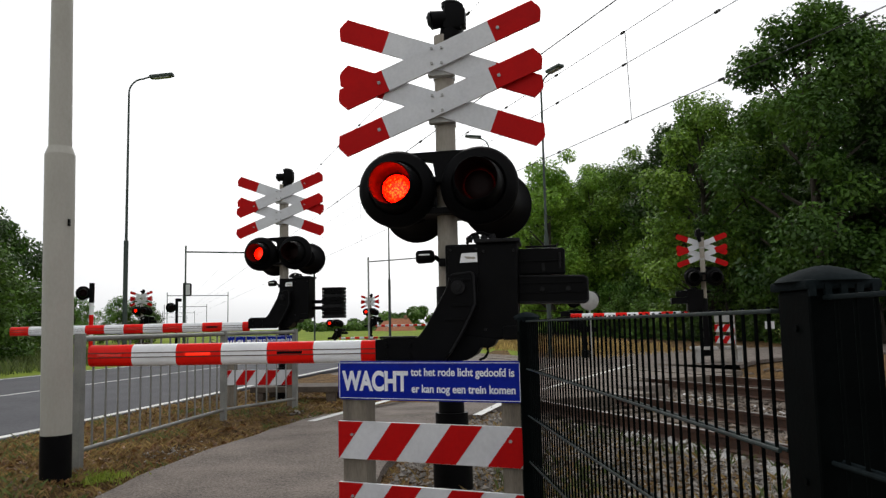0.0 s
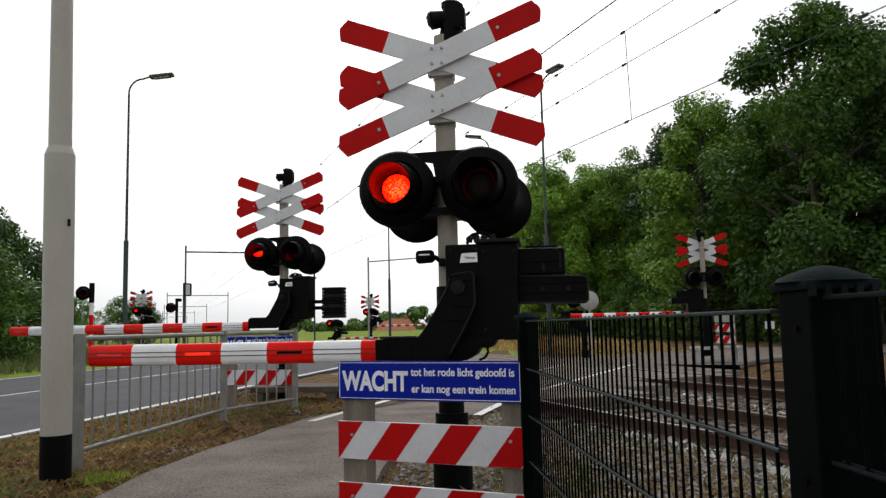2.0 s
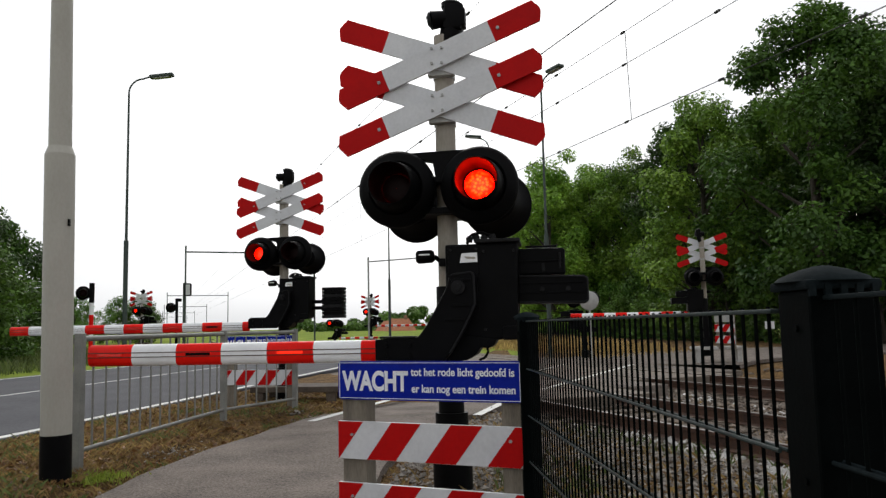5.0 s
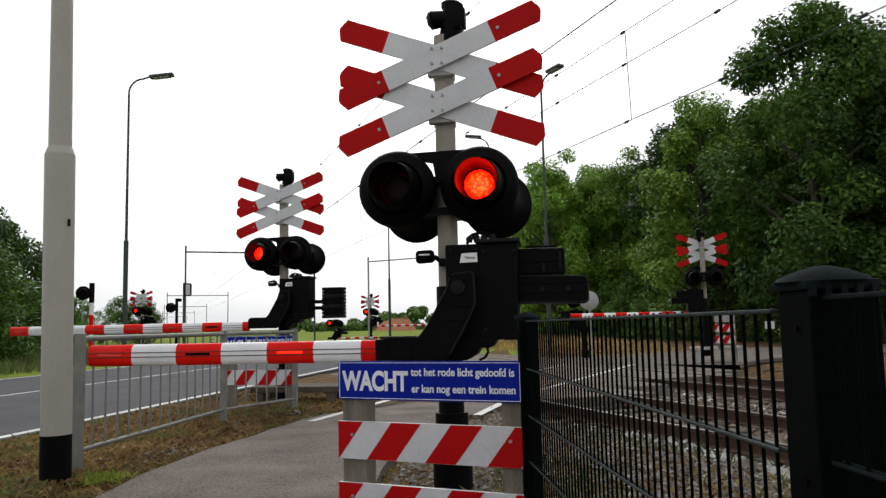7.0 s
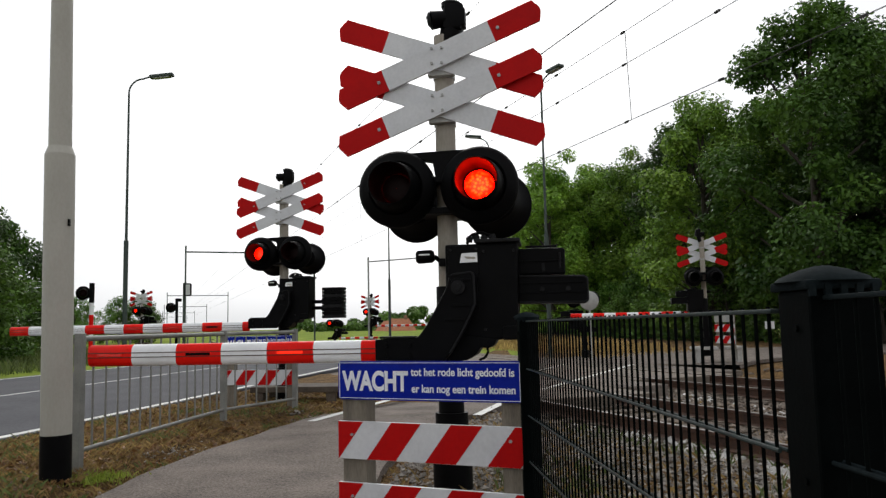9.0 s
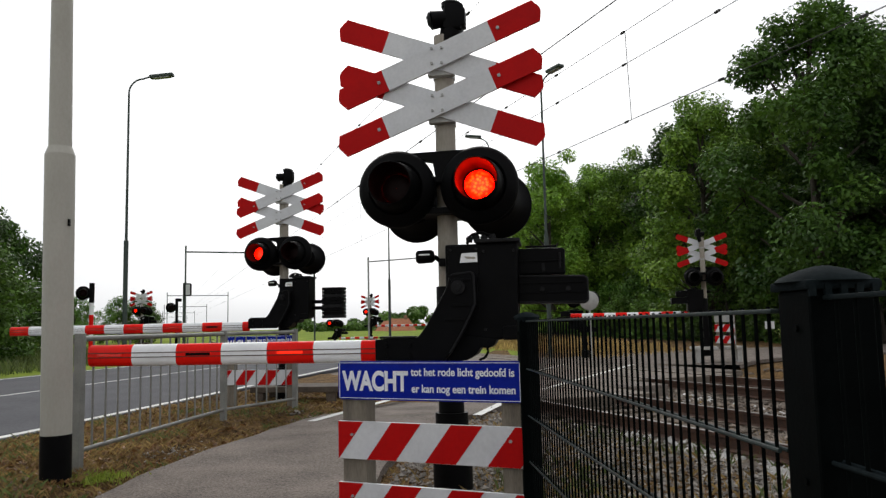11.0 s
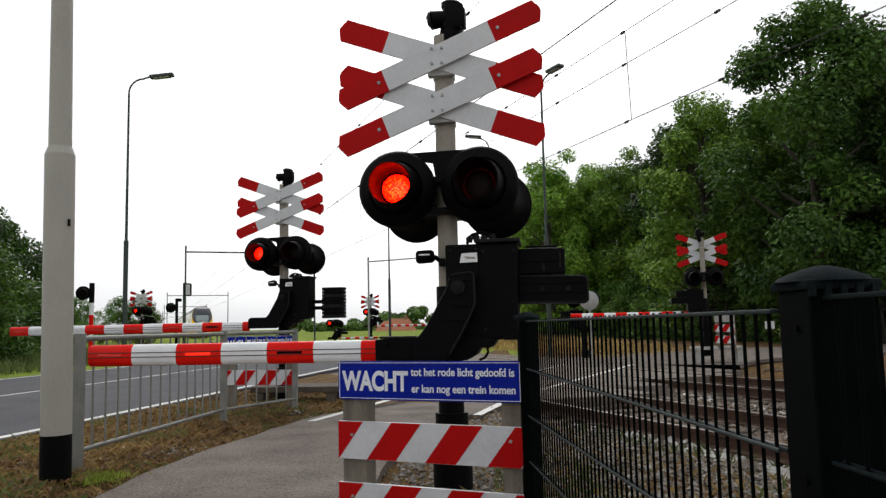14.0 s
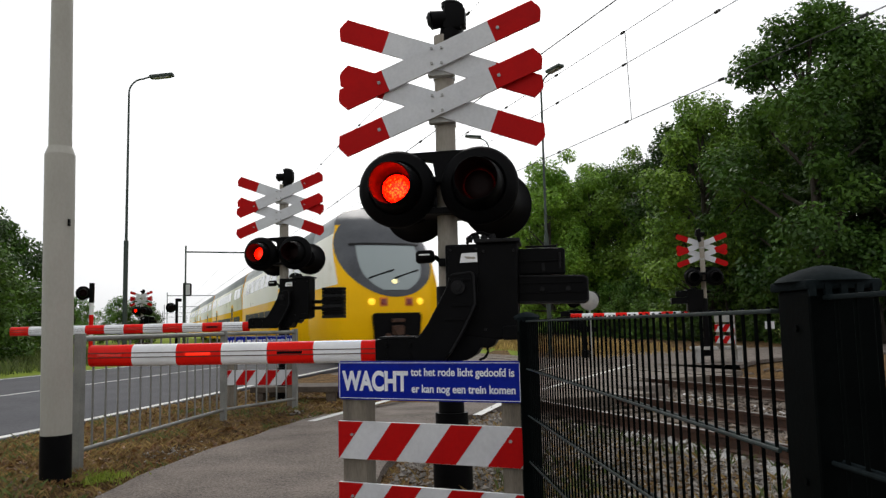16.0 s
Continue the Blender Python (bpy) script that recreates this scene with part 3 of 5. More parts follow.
            part("groove_bar", bm, M_BLACK, w2)
        for x_ in (0.60, 0.76):
            bm = BM()
            tube(bm, (x_, -0.15, 1.262), (x_, -0.125, 1.262), 0.016, n=6)
            part("bolt", bm, M_HIBLACK, w2)
    # side lamp on an arm
    bm = BM()
    lathe(bm, [(0, 0.001), (0.0, 0.03), (0.015, 0.042), (0.10, 0.042), (0.118, 0.03), (0.12, 0.001)], (1, 0.1, 0.05), (-0.19, -0.13, 1.485), 18)
    tube(bm, (-0.07, -0.13, 1.487), (-0.03, -0.1, 1.45), 0.014, n=10)
    box(bm, (-0.01, -0.1, 1.45), (0.07, 0.06, 0.05), bevel=0.006)
    side = part("side_lamp", bm, M_BLACK, t, smooth=True)
    bm = BM()
    box(bm, (-0.13, -0.172, 1.497), (0.07, 0.008, 0.010), bevel=0.002)
    part("side_lens", bm, M_SILVER, side, "narrow silvery lens")
    if boom:
        barrier_arm(boom, -0.41, 0.905, t, -0.325, flashing=True)
    return t, lenses


SIG_A, LENS_A = crossing_signal(pose(0.033, 4.98, 0.0, 0, 0, -8), "black crossing signal with red and white crosses and lowered barrier", 1.875)
LENS_A[1].data.materials[0] = G_AMBER


def lenses_of(t):
    return [o for o in t.children if o.name.startswith("lens")]


def other_signal(m, boom, label, side=-1, boom_z=0.905):
    t = copy_thing(SIG_A, m)
    for o in list(t.children):
        if o.name.startswith(("stripe", "groove", "boom_lamp")):
            bpy.data.objects.remove(o)
    tagged(t, label)
    for o in lenses_of(t):
        o.data = o.data.copy()
        o.data.materials[0] = G_FAR
    if boom:
        barrier_arm(boom, 0.41 * side, boom_z, t, -0.315, side)
    return t


SIG_B = other_signal(pose(-2.36, 11.35, 0.23, 0, 0, -8), 3.75, "black crossing signal with double crosses, barrier down across the road", -1, 0.87)
SIG_C = other_signal(pose(7.1, 21.0, 0.33, 0, 0, 172), 3.2, "crossing signal seen from behind, crosses above a black drive", 1)
SIG_D = other_signal(pose(-18.25, 46.5, 0.42, 0, 0, 4), 0, "small far crossing signal with red and white crosses")
SIG_E = other_signal(pose(-5.25, 55, 0.22, 0, 0, -6), 4.4, "small far crossing signal with red and white crosses", 1)
SIG_F = other_signal(pose(-7.4, 52, -0.55, 0, 0, -6), 2.6, "low dark crossing signal far behind, barrier down", 1)
SIG_G = other_signal(pose(4.55, 25.2, -0.1, 0, 0, 172), 0, "low dark barrier drive seen from behind beyond the tracks")
for o in list(SIG_F.children) + list(SIG_G.children):
    if o.name.startswith(("board", "red_end", "bolt", "bell", "clamp")) or (o.name.startswith("pole") and "foot" not in o.name):
        for c in list(o.children_recursive):
            bpy.data.objects.remove(c)
        bpy.data.objects.remove(o)


def plinth(x, y, rz, h):
    t = thing("concrete_plinth", pose(x, y, 0, 0, 0, rz), "dark stained concrete plinth under the crossing signal", "plinth", "plinths under the signals")
    bm = BM()
    box(bm, (0.05, 0.0, h / 2 - 0.15), (0.7, 0.5, h + 0.3), bevel=0.02)
    part("block", bm, M_SLEEP, t)
    bm = BM()
    box(bm, (0.05, 0.0, h + 0.008), (0.5, 0.42, 0.02), bevel=0.004)
    part("base_plate", bm, M_BLACK, t)




def slatted_weights(sig):
    """A stack of counterweight plates carried clear of the drive on two arms."""
    for o in list(sig.children):
        if o.name.startswith("counterweight"):
            for c in list(o.children_recursive):
                bpy.data.objects.remove(c)
            bpy.data.objects.remove(o)
    for z in (1.205, 1.115):
        bm = BM()
        box(bm, (0.58, -0.05, z), (0.30, 0.06, 0.05), bevel=0.006)
        part("weight_arm", bm, M_BLACK, sig)
    for i in range(9):
        bm = BM()
        box(bm, (0.775, -0.05, 0.985 + i * 0.05), (0.31, 0.2, 0.042), bevel=0.004)
        part("weight_plate", bm, M_BLACK if i % 3 else M_HIBLACK, sig)
    bm = BM()
    box(bm, (0.775, -0.05, 1.185), (0.27, 0.17, 0.44))
    part("weight_core", bm, M_BLACK, sig)


slatted_weights(SIG_B)


def low_platform(x, y, rz, h, m, label):
    t = thing("platform", pose(x, y, 0, 0, 0, rz), label, "platform", "platforms under the signals")
    bm = BM()
    box(bm, (0.1, 0, h - 0.04), (1.3, 0.7, 0.08), bevel=0.01)
    part("slab", bm, m, t)
    for lx in (-0.42, 0.62):
        for ly in (-0.27, 0.27):
            bm = BM()
            box(bm, (lx, ly, h / 2 - 0.24), (0.12, 0.12, h + 0.32), bevel=0.008)
            part("leg", bm, m, t)


low_platform(7.25, 21.0, -8, 0.33, M_CONC, "pale concrete platform on short legs under the crossing signal")
low_platform(-2.2, 11.35, -8, 0.235, M_SLEEP, "dark low platform on short legs under the crossing signal")
plinth(-18.25, 46.5, 4, 0.41)
plinth(-5.25, 55, -6, 0.2)


# ---- stand with sign and striped boards ----
def text_mesh(body, size, width, material, parent, x, y, z, bold=0.0):
    cu = bpy.data.curves.new("text", "FONT")
    cu.body, cu.size, cu.extrude, cu.offset = body, size, 0.0008, bold
    tmp = new("tmp_text", cu)
    bpy.context.view_layer.update()
    me = bpy.data.meshes.new_from_object(tmp.evaluated_get(bpy.context.evaluated_depsgraph_get()))
    bpy.data.objects.remove(tmp)
    xs = [v.co.x for v in me.vertices]
    k = width / (max(xs) - min(xs))
    x0 = min(xs)
    for v in me.vertices:
        v.co = Vector((x + (v.co.x - x0) * k, y - v.co.z, z + v.co.y))
    me.materials.append(material)
    ob = new("lettering", me)
    ob.parent = parent
    return ob


def warning_stand(m, label, boards, with_sign=True):
    t = thing("warning_stand", m, label, "warning stand", "warning stands at the crossing")
    for x in (-0.44, 0.465) if with_sign else (-0.2, 0.2):
        bm = BM()
        box(bm, (x, 0.062, 0.39), (0.15 if x < 0 else 0.11, 0.10, 0.90), bevel=0.008)
        part("post", bm, M_WOOD, t, "weathered wooden post")
    W = 0.529 if with_sign else 0.30
    bm = BM()
    r = 0.015
    pts = [(-W + r, 0.662), (W - r, 0.662), (W, 0.662 + r), (W, 0.868 - r), (W - r, 0.868), (-W + r, 0.868), (-W, 0.868 - r), (-W, 0.662 + r)]
    slab(bm, pts, -0.006, 0.006)
    if with_sign:
        sign = part("sign", bm, M_BLUE, t, "blue enamel warning sign with white lettering")
        bm = BM()
        i, j = 0.009, 0.003
        for cx, cz, sx, sz in ((0, 0.868 - i, 2 * W - 2 * i, j), (0, 0.662 + i, 2 * W - 2 * i, j), (-W + i, 0.765, j, 0.206 - 2 * i), (W - i, 0.765, j, 0.206 - 2 * i)):
            box(bm, (cx, -0.0075, cz), (sx, 0.003, sz))
        part("border", bm, M_SIGNW, sign)
        text_mesh("WACHT", 0.140, 0.405, M_SIGNW, sign, -0.505, -0.0068, 0.715, 0.0055)
        text_mesh("tot het rode licht gedoofd is", 0.057, 0.575, M_SIGNW, sign, -0.083, -0.0068, 0.792, 0.0013)
        text_mesh("er kan nog een trein komen", 0.057, 0.575, M_SIGNW, sign, -0.079, -0.0068, 0.706, 0.0013)
    else:
        part("sign", bm, M_GREY, t, "plain grey plate above the striped boards")
    for zc in boards:
        bm = BM()
        box(bm, (0, 0, zc), (2 * W, 0.02, 0.2), bevel=0.003)
        b = part("striped_board", bm, M_WHITE, t, "white board with slanting red stripes")
        h, sl, per = 0.098, 0.15, 0.345
        for q in range(-2, 4):
            x0 = -W - 0.167 + q * per + 0.14 * (zc < 0.2) * 0
            poly = [(x0, -h), (x0 + per / 2, -h), (x0 + per / 2 + sl, h), (x0 + sl, h)]
            for side, lim in ((1, W - 0.002), (-1, -W + 0.002)):
                outp = []
                for a, e in zip(poly, poly[1:] + poly[:1]):
                    ia, ie = (a[0] - lim) * side <= 0, (e[0] - lim) * side <= 0
                    if ia:
                        outp.append(a)
                    if ia != ie:
                        tt = (lim - a[0]) / (e[0] - a[0])
                        outp.append((lim, a[1] + tt * (e[1] - a[1])))
                poly = outp
                if not poly:
                    break
            if len(poly) < 3:
                continue
            bm = BM()
            slab(bm, [(px, zc + pz) for px, pz in poly], -0.0125, -0.009)
            part("stripe", bm, M_RED, b)
        for bx in (-0.44, 0.465) if with_sign else (-0.2, 0.2):
            bm = BM()
            tube(bm, (bx, -0.02, zc + 0.03), (bx, -0.008, zc + 0.03), 0.008, n=8)
            part("bolt", bm, M_GREY, b)
    return t


STAND = warning_stand(pose(-0.106, 4.05, 0, 0, 0, -24.6), "blue warning sign above red and white striped boards on wooden posts", (0.447, 0.124))
warning_stand(pose(-2.50, 10.35, 0.10, 0, 0, -14), "blue warning sign and striped board beside the road railing", (0.315,))
warning_stand(pose(7.40, 20.45, 0.32, 0, 0, -55), "two striped boards below a grey plate at the far crossing signal", (0.50, 0.20), False)


# ---- lamp posts ----
def near_post():
    t = thing("lamp_post", pose(-2.775, 5.56, 0, 0, -0.75, 0), "thick cream steel lamp post with black painted foot", "lamp post")
    bm = BM()
    tube(bm, (0, 0, 0.34), (0, 0, 2.36), 0.104, n=32)
    tube(bm, (0, 0, 2.36), (0, 0, 2.42), 0.104, 0.082, n=32)
    tube(bm, (0, 0, 2.42), (0, 0, 8.5), 0.080, 0.055, n=32)
    part("shaft", bm, M_LAMP, t, smooth=True)
    bm = BM()
    tube(bm, (0, 0, -0.2), (0, 0, 0.34), 0.1055, n=32)
    part("foot", bm, M_BLACK, t, "black tarred foot", smooth=True)
    bm = BM()
    box(bm, (0.098, -0.05, 1.85), (0.012, 0.02, 0.05))
    part("clip", bm, M_BLACK, t)


near_post()


def street_lamp(x, y, h, arm, head_len, label, lean=0.0):
    """A slim lamp with a curved neck towards arm (a vector in plan) and a flat head."""
    t = thing("street_lamp", pose(x, y, 0), label, "street lamp", "street lamps along the road")
    bm = BM()
    a = Vector((*arm, 0))
    L = a.length
    u = a.normalized()
    pts = [Vector((0, 0, -0.2)), Vector((0, 0, h * 0.42)), Vector((0, 0, h - 0.55))]
    for k in range(1, 7):
        an = math.pi / 2 * k / 6
        pts.append(Vector((0, 0, h - 0.55)) + u * (0.5 * (1 - math.cos(an))) + Vector((0, 0, 0.5 * math.sin(an))))
    pts.append(u * L + Vector((0, 0, h + 0.03)))
    for i, (p, q) in enumerate(zip(pts, pts[1:])):
        r0 = 0.08 if i == 0 else (0.05 if i == 1 else 0.03)
        tube(bm, p, q, r0, r0 if i < 1 else (0.034 if i == 1 else 0.03), n=12)
    part("mast", bm, M_MAST, t, smooth=True)
    bm = BM()
    rz = Matrix.Rotation(math.atan2(u.y, u.x), 4, "Z")
    box(bm, u * (L + head_len / 2) + Vector((0, 0, h + 0.05)), (head_len, 0.28, 0.12), rz @ Matrix.Rotation(-0.09, 4, "Y"), bevel=0.045)
    head = part("lamp_head", bm, M_MAST, t)
    bm = BM()
    box(bm, u * (L + head_len / 2) + Vector((0, 0, h - 0.02)), (head_len * 0.7, 0.2, 0.03), rz @ Matrix.Rotation(-0.09, 4, "Y"), bevel=0.01)
    part("diffuser", bm, M_GREY, head)


street_lamp(-11.2, 27, 10.2, (0.75, 0.0), 0.85, "slim dark street lamp with a bent neck beside the road")
street_lamp(3.66, 27, 9.95, (0.22, -0.3), 0.7, "slim dark street lamp beyond the tracks")
street_lamp(2.35, 37, 10.2, (-0.35, 0.0), 0.8, "slim dark street lamp far behind the crossing")
street_lamp(-3.4, 48, 9.5, (-0.8, 0.0), 0.8, "slim dark street lamp far along the road")


# ---- railing beside the path ----
def railing():
    t = thing("railing", pose(0, 0, 0), "grey painted steel pedestrian railing beside the path", "railing")
    P = [Vector((-2.835, 6.01, 0)), Vector((-2.53, 8.85, 0)), Vector((-1.95, 10.05, 0))]
    for p in P:
        bm = BM()
        box(bm, p + Vector((0, 0, 0.48)), (0.064, 0.064, 1.14), Matrix.Rotation(-RDA, 4, "Z"), bevel=0.006)
        post = part("post", bm, M_RAIL, t)
    for a, b, n in ((P[0], P[1], 15), (P[1], P[2], 7)):
        for z, r in ((1.01, 0.022), (0.155, 0.018)):
            bm = BM()
            tube(bm, a + Vector((0, 0, z)), b + Vector((0, 0, z)), r, n=12)
            part("rail", bm, M_RAIL, t, smooth=True)
        bar_me = None
        for i in range(1, n):
            p = a.lerp(b, i / n)
            if bar_me is None:
                bm = BM()
                tube(bm, (0, 0, 0.155), (0, 0, 1.01), 0.0095, n=8)
                o = part("bar", bm, M_RAIL, t, smooth=True)
                bar_me = o.data
            else:
                o = new("bar", bar_me)
                o.parent = t
            o.location = p


railing()


# ---- dark bar fence on the right ----
def fence_post(t, x, y, w, h, cap):
    rz = Matrix.Rotation(0.05, 4, "Z")
    bm = BM()
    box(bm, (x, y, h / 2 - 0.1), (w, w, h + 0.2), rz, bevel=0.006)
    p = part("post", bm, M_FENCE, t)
    bm = BM()
    box(bm, (x, y, h + 0.008), (cap, cap, 0.016), rz, bevel=0.005)
    lathe(bm, [(0.0, cap * 0.62), (0.008, cap * 0.55), (0.020, cap * 0.30), (0.026, cap * 0.10), (0.027, 0.001)], (0, 0, 1), (x, y, h + 0.014), 16)
    for k in range(-2, 3):
        box(bm, (x + k * cap * 0.2, y - cap / 2 - 0.001, h - 0.001), (cap * 0.09, 0.006, 0.018), rz)
    part("cap", bm, M_CAP, p, "dull grey-green post cap")
    for dz in (0.06, 0.3, 0.6):
        bm = BM()
        tube(bm, (x - w / 2 - 0.003, y - 0.01, h - dz), (x - w / 2 + 0.003, y - 0.01, h - dz), 0.006, n=8)
        part("bolt", bm, M_FENCE, p)


def fence_panel(t, a, b, zs, n, bar_h, rail_mat):
    a, b = Vector((*a, 0)), Vector((*b, 0))
    d = (b - a)
    ang = math.atan2(d.y, d.x)
    nrm = Vector((-d.y, d.x, 0)).normalized()
    for k, z in enumerate(zs):
        bm = BM()
        if k == 0:
            box(bm, (a + b) / 2 + Vector((0, 0, z)), (d.length, 0.018, 0.008), Matrix.Rotation(ang, 4, "Z"), bevel=0.003)
        else:
            for s in (-1, 1):
                tube(bm, a + Vector((0, 0, z)) + nrm * 0.008 * s, b + Vector((0, 0, z)) + nrm * 0.008 * s, 0.0042, n=8)
        part("rail", bm, rail_mat, t, smooth=True)
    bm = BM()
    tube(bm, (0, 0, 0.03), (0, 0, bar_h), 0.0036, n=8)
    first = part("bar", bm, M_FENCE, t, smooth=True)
    first.location = a + d / n * 0.5
    for i in range(1, n):
        o = new("bar", first.data)
        o.parent = t
        o.location = a + d * ((i + 0.5) / n)


def fence():
    t = thing("bar_fence", pose(0, 0, 0), "dark green steel bar fence with square capped posts", "fence")
    fence_post(t, 0.410, 3.85, 0.09, 1.068, 0.11)
    fence_post(t, 0.617, 1.25, 0.105, 1.093, 0.122)
    # Front rails carry the painted sheen; the rear panel takes the darker cap colour.
    fence_panel(t, (0.406, 3.80), (0.562, 1.31), (1.062, 0.83, 0.605, 0.385, 0.165), 50, 1.07, M_FRAIL)
    fence_panel(t, (0.592, 1.19), (0.70, -1.25), (1.08, 0.83, 0.605, 0.385, 0.165), 49, 1.085, M_CAP)
    fence_post(t, 0.72, -1.31, 0.105, 1.093, 0.122)


fence()


# ---- tracks ----
def track(lc, name):
    t = thing(name, pose(0, 0, 0), "railway track with rusty rails on brown sleepers", "railway track", kind="structure")
    for s in (-0.7525, 0.7525):
        bm = BM()
        prof = [(-0.075, -0.16), (0.075, -0.16), (0.075, -0.148), (0.012, -0.13), (0.012, -0.045), (0.036, -0.035), (0.036, -0.002), (-0.036, -0.002), (-0.036, -0.035), (-0.012, -0.045), (-0.012, -0.13), (-0.075, -0.148)]
        rows = []
        for m in (-30, 400):
            rows.append([bm.verts.new(trk(lc + s + a, m, RAIL_Z + b)) for a, b in prof])
        n = len(prof)
        for i in range(n):
            bm.faces.new((rows[0][i], rows[0][(i + 1) % n], rows[1][(i + 1) % n], rows[1][i]))
        rail = part("rail", bm, M_RUST, t)
        bm = BM()
        box(bm, trk(lc + s, 185, RAIL_Z + 0.0), (0.062, 430, 0.004), Matrix.Rotation(TRK, 4, "Z"))
        part("rail_head", bm, M_STEEL, rail, "bright worn rail head")
    bm = BM()
    box(bm, (0, 0, 0), (2.5, 0.25, 0.16), bevel=0.02)
    box(bm, (-0.7525, 0, 0.085), (0.34, 0.2, 0.02))
    box(bm, (0.7525, 0, 0.085), (0.34, 0.2, 0.02))
    first = None
    for i in range(60):
        m = -14 + i * 0.6
        if first is None:
            o = part("sleeper", bm, M_SLEEP, t)
            first = o.data
        else:
            o = new("sleeper", first)
            o.parent = t
        o.location = trk(lc, m, RAIL_Z - 0.245)
        o.rotation_euler = (0, 0, TRK + random.uniform(-0.006, 0.006))


track(NEAR, "railway_track")
track(FAR, "railway_track")


def deck(lc, m0, m1):
    """Level crossing panels between and beside the rails."""
    t = thing("crossing_deck", pose(0, 0, 0), "brown weathered level crossing panels between the rails", "crossing deck", kind="structure")
    meshes = {}
    for off, w in ((-1.12, 0.56), (0.0, 1.30), (1.12, 0.56)):
        m = m0
        while m < m1:
            if w not in meshes:
                bm = BM()
                box(bm, (0, 0, 0), (w, 1.18, 0.19), bevel=0.012)
                o = part("panel", bm, M_DECK, t)
                meshes[w] = o.data
            else:
                o = new("panel", meshes[w])
                o.parent = t
            o.location = trk(lc + off, m + 0.6, RAIL_Z - 0.10 + random.uniform(-0.004, 0.004))
            o.rotation_euler = (0, 0, TRK)
            m += 1.2


deck(NEAR, 10.6, 46)
deck(FAR, 13.2, 44)


def infill():
    """Asphalt between the two decks and on both sides of them."""
    bm = BM()
    for l0, l1, m0 in ((4.0, NEAR - 1.42, 10.4), (NEAR + 1.42, FAR - 1.42, 11.8), (FAR + 1.42, 12.3, 14.0)):
        box(bm, trk((l0 + l1) / 2, (m0 + 46) / 2, RAIL_Z - 0.19), (l1 - l0, 46 - m0, 0.39), Matrix.Rotation(TRK, 4, "Z"), bevel=0.01)
    tagged(part("crossing_asphalt", bm, M_PATH), "worn asphalt between the crossing panels", "pavement", kind="structure")


infill()
# painted lines on the path
marking("path_line", (-1.52, 8.75, 0), (-0.62, 11.7, 0), 0.11, 0.018, "white edge line of the cycle path")
marking("path_line", (0.35, 9.0, 0), (0.85, 10.7, 0), 0.11, 0.018, "white edge line of the cycle path")
marking("path_line", (1.65, 13.5, 0), (6.0, 22.9, 0), 0.12, -0.091, "white edge line over the crossing")
marking("path_line", (0.75, 15.0, 0), (4.2, 23.9, 0), 0.10, -0.091, "white edge line over the crossing")


# ---- overhead line ----
def portal(m, w0, w1, h):
    t = thing("catenary_portal", pose(0, 0, 0), "slim green steel portal of the overhead line", "catenary portal", "portals along the tracks")
    a, b = trk(w0, m), trk(w1, m)
    for p in (a, b):
        bm = BM()
        box(bm, p + Vector((0, 0, h / 2)), (0.14, 0.14, h + 0.4), Matrix.Rotation(TRK, 4, "Z"))
        part("mast", bm, M_MAST, t)
    bm = BM()
    box(bm, (a + b) / 2 + Vector((0, 0, h - 0.35)), ((b - a).length, 0.1, 0.12), Matrix.Rotation(TRK, 4, "Z"))
    part("beam", bm, M_MAST, t)


portal(70, 2.2, 13.4, 8.25)
for m in (142, 206, 275, 350):
    portal(m, 1.5, 11.7, 7.6)


def wires():
    for l, z, r in ((NEAR, 5.68, 0.010), (NEAR + 0.05, 7.75, 0.007), (FAR, 5.64, 0.010), (FAR, 7.0, 0.008), (FAR, 7.77, 0.008)):
        bm = BM()
        ms = [-20 + 6 * i for i in range(60)]
        for a, b in zip(ms, ms[1:]):
            tube(bm, trk(l, a, z), trk(l, b, z), r, n=6, caps=False)
        w = tagged(part("overhead_wire", bm, M_WIRE), "thin dark overhead wire above the track", "overhead wire", "overhead wires")
        for k in range(12):
            bm = BM()
            m = -1.2 + 3.2 * k
            tube(bm, trk(l, m - 0.06, z), trk(l, m + 0.06, z), 0.03, n=8)
            part("clamp", bm, M_WIRE, w)
        if z == 5.64:
            for k in range(6):
                bm = BM()
                m = 14.6 + 12.5 * k
                tube(bm, trk(l, m, z), trk(l, m + 0.1, 7.76), 0.008, n=5)
                part("dropper", bm, M_WIRE, w)


wires()


# ---- lone lamps, far gantry, far houses ----
LONE_LENSES = []


def lone_lamp(x, y, z, label, striped):
    t = thing("warning_light", pose(x, y, 0, 0, 0, 25), label, "warning light", "lone warning lights at the crossing")
    if striped:
        for i in range(5):
            bm = BM()
            tube(bm, (0, 0, z * i / 5 * 0.86), (0, 0, z * (i + 1) / 5 * 0.86), 0.075, n=14)
            part("pole_band", bm, M_BARR if i % 2 else M_BARW, t, smooth=True)
        bm = BM()
        tube(bm, (0, 0, z * 0.86), (0, 0, z + 0.36), 0.09, n=14)
        part("pole_head", bm, M_BLACK, t)
    else:
        bm = BM()
        tube(bm, (0, 0, -0.1), (0, 0, z + 0.35), 0.07, n=14)
        box(bm, (0.08, 0, z + 0.38), (0.3, 0.14, 0.16), bevel=0.02)
        part("pole", bm, M_BLACK, t)
    l = lamp(t, -0.28, -0.05, z, -1)
    l.data.materials[0] = G_FAR
    LONE_LENSES.append(l)


lone_lamp(-12.6, 27.5, 2.48, "black warning light on a red and white banded pole", True)
lone_lamp(-13.55, 39, 2.25, "small black warning light on a dark pole", False)


